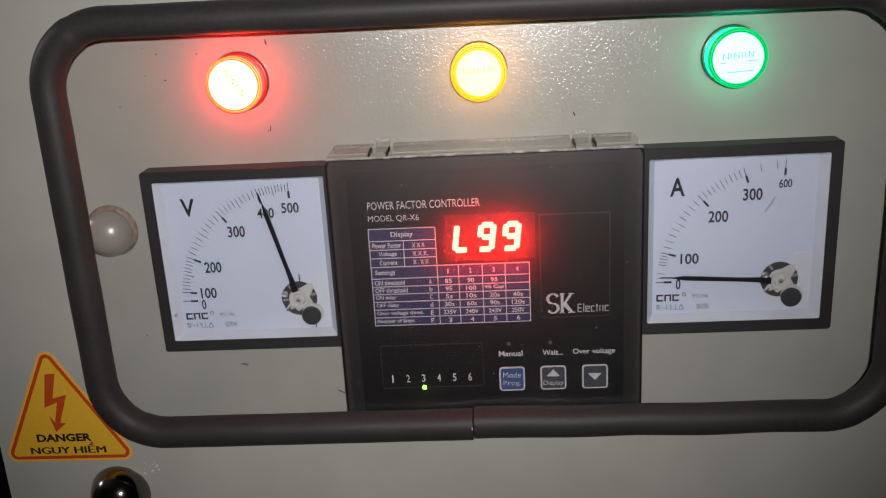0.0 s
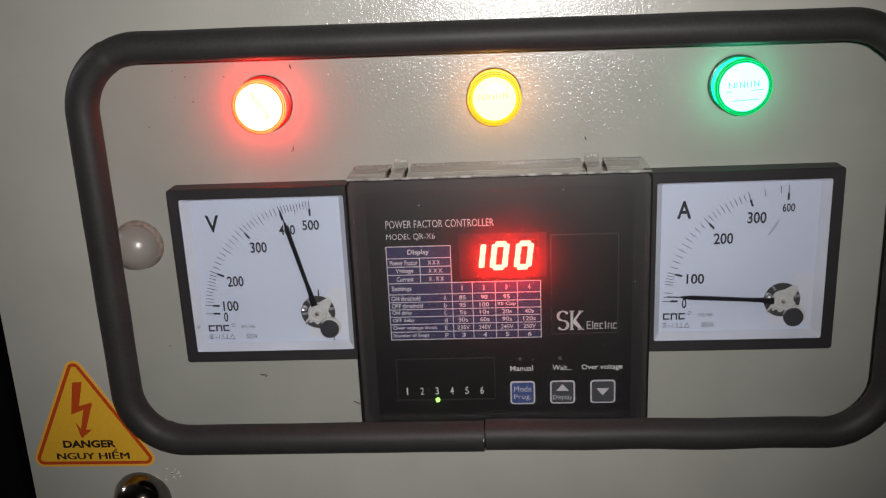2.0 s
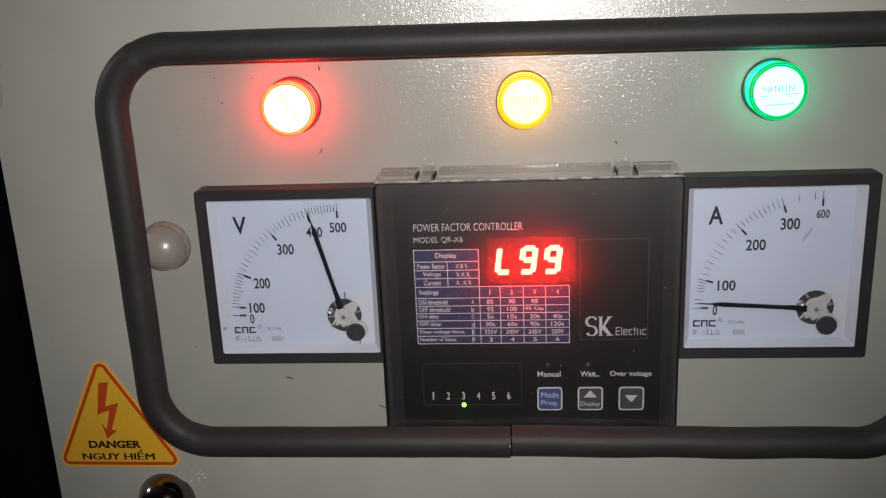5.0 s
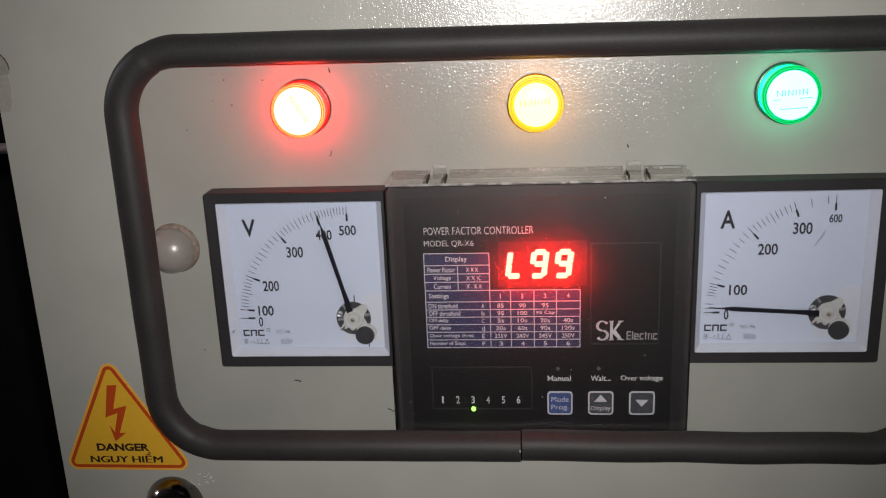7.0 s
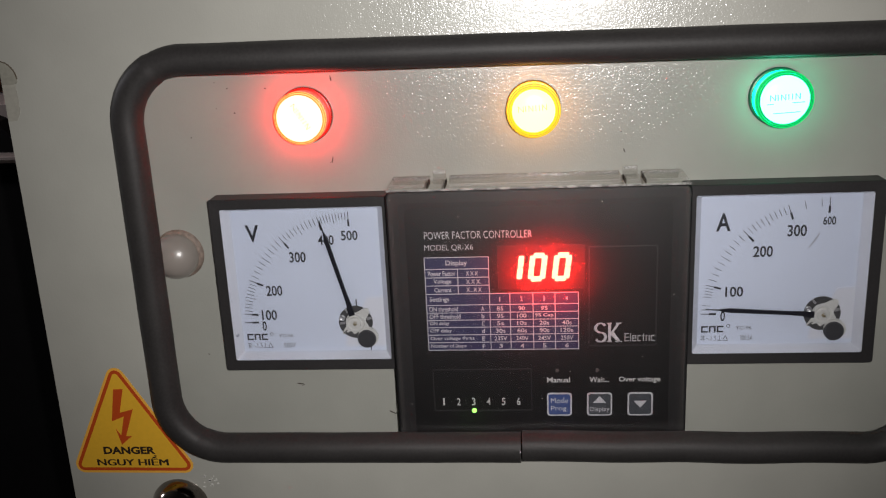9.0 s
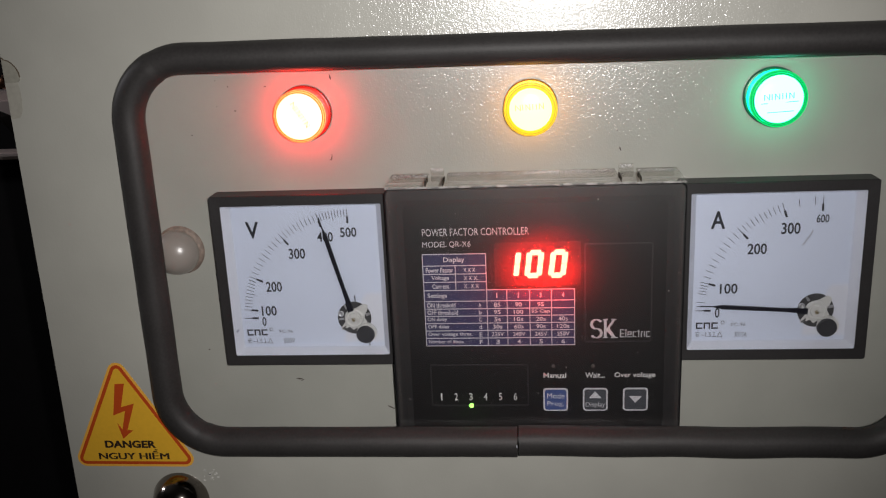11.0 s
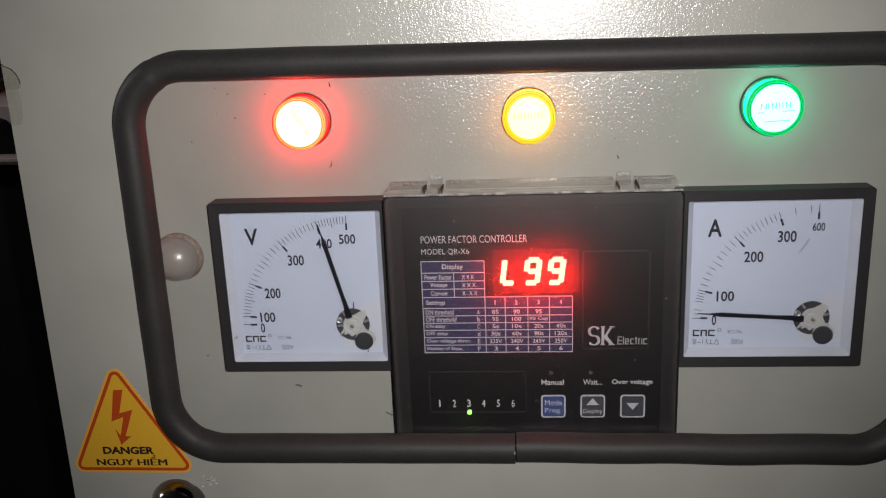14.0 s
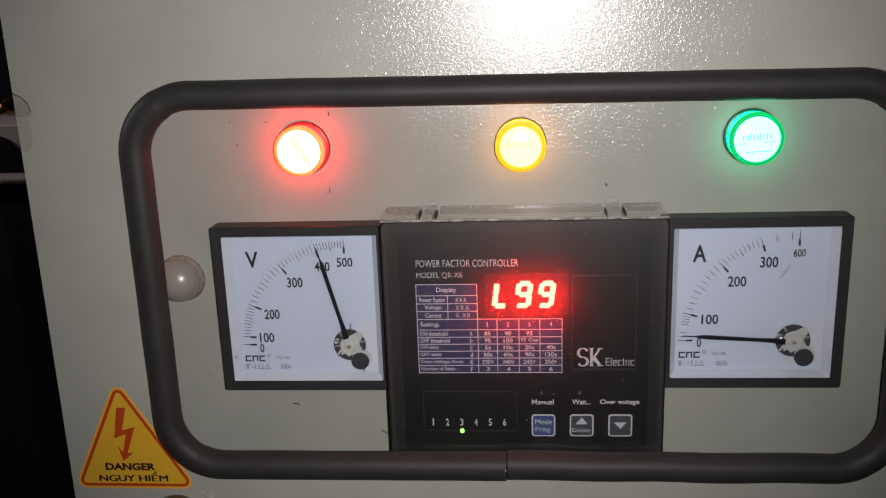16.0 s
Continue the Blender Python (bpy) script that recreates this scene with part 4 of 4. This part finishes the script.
# ---------------------------------------------------------------- warning sticker
def grown(tri, r, n=6):
    """A triangle whose corners are rounded by r, outline grown by r."""
    out = []
    c = Vector((sum(p[0] for p in tri) / 3, sum(p[1] for p in tri) / 3))
    m = len(tri)
    for i in range(m):
        p, a, b = Vector(tri[i]), Vector(tri[i - 1]), Vector(tri[(i + 1) % m])
        n1, n2 = (p - a).normalized(), (b - p).normalized()
        n1, n2 = Vector((n1.y, -n1.x)), Vector((n2.y, -n2.x))
        if n1.dot(p - c) < 0:
            n1, n2 = -n1, -n2
        for k in range(n + 1):
            v = n1.slerp(n2, k / n) if n1.angle(n2) > 1e-4 else n1
            out.append(p + v * r)
    return out


def sticker():
    t = thing("warning_sticker", (0, DOOR, 0), "yellow triangular high-voltage warning sticker with red border on the door", "sticker")
    core = [(-0.0550, 1.2090), (-0.0800, 1.1568), (-0.0238, 1.1566)]
    for name, r, y, mat in (("backing", 0.0050, -0.0002, "orange"), ("border", 0.0036, -0.0003, "red"), ("field", 0.0017, -0.0004, "yellow")):
        bm = bmesh.new()
        prism(bm, grown(core, r), y, 0.0001)
        part(name, bm, M[mat], t)
    bm = bmesh.new()
    prism(bm, [(-0.0570, 1.2017), (-0.0517, 1.2019), (-0.0554, 1.1880), (-0.0479, 1.1900), (-0.0538, 1.1741), (-0.0506, 1.1740), (-0.0569, 1.1689),
               (-0.0590, 1.1785), (-0.0565, 1.1745), (-0.0535, 1.1857), (-0.0605, 1.1830)], -0.0005, -0.0004)
    part("flash_symbol", bm, M["red"], t, "red lightning arrow")
    letters("warning_word", "DANGER", -0.0679, -0.0388, 1.1632, 1.1678, -0.0005, M["brown"], t, fat=0.045)
    for dx, dy in ((-0.00028, 0.0), (0.0, 0.00003), (0.00028, 0.00006)):
        letters("warning_word", "NGUY HI\u1ec2M", -0.0722 + dx, -0.0325 + dx, 1.1563, 1.1625, -0.0005 - dy, M["brown"], t)
    return t


sticker()


# ---------------------------------------------------------------- what stands behind the cabinet, in the dark
def machine():
    t = thing("machine", (-0.54, 0.6, 0.0), "dark machine with a pale cover standing behind the cabinet", "machine")

    def at(x, y, z):
        return x + 0.54, y - 0.6, z

    def block(name, x0, x1, y0, y1, z0, z1, bev, mat, label=""):
        bm = bmesh.new()
        (a0, b0, c0), (a1, b1, c1) = at(x0, y0, z0), at(x1, y1, z1)
        box(bm, a0, a1, b0, b1, c0, c1, bev)
        part(name, bm, M[mat], t, label, smooth=True)

    block("base", -0.75, -0.335, 0.462, 0.80, 0.0, 1.236, 0.008, "dark_metal")
    block("ledge", -0.75, -0.330, 0.446, 0.80, 1.2362, 1.2470, 0.004, "pale_plastic", "pale rounded ledge")
    block("cover", -0.75, -0.330, 0.475, 0.80, 1.2472, 1.3040, 0.010, "pale_plastic", "pale plastic cover")
    block("head", -0.75, -0.330, 0.490, 0.80, 1.3042, 1.46, 0.015, "dark_metal")
    bm = bmesh.new()
    prism(bm, [(x + 0.54, z) for x, z in ((-0.75, 1.2472), (-0.342, 1.2472), (-0.3620, 1.2556), (-0.3806, 1.2797), (-0.42, 1.2960), (-0.75, 1.2990))], 0.452 - 0.6, 0.476 - 0.6)
    part("guard", bm, M["dark_metal"], t, "dark sloping guard")
    bm = bmesh.new()
    lathe(bm, -0.372 + 0.54, 1.3150, [(0.0095, 0.492 - 0.6), (0.0095, 0.470 - 0.6), (0.0070, 0.462 - 0.6), (0.0050, 0.455 - 0.6), (0.0015, 0.453 - 0.6)], n=24)
    part("copper_fitting", bm, M["copper"], t, "bright copper fitting", smooth=True)
    return t


machine()


def motions():
    """Segments that go dark sink behind the black front plate; those that light up stand in front of it."""
    up, down = FACE - 0.0004, FACE + 0.0040
    for ob, k, s in SEGMENTS:
        state = [(t, s in LIT[w[k]]) for t, w in SHOWN]
        if all(on for _, on in state):
            ob.location.y = up
            continue
        rows = [(0.0, pose(0, up if state[0][1] else down, 0))]
        for (_, was), (t, on) in zip(state, state[1:]):
            if was != on:
                rows += [(t - 0.034, pose(0, up if was else down, 0)), (t, pose(0, up if on else down, 0))]
        rows.append((16.0, pose(0, up if state[-1][1] else down, 0)))
        walk(ob, rows)


motions()
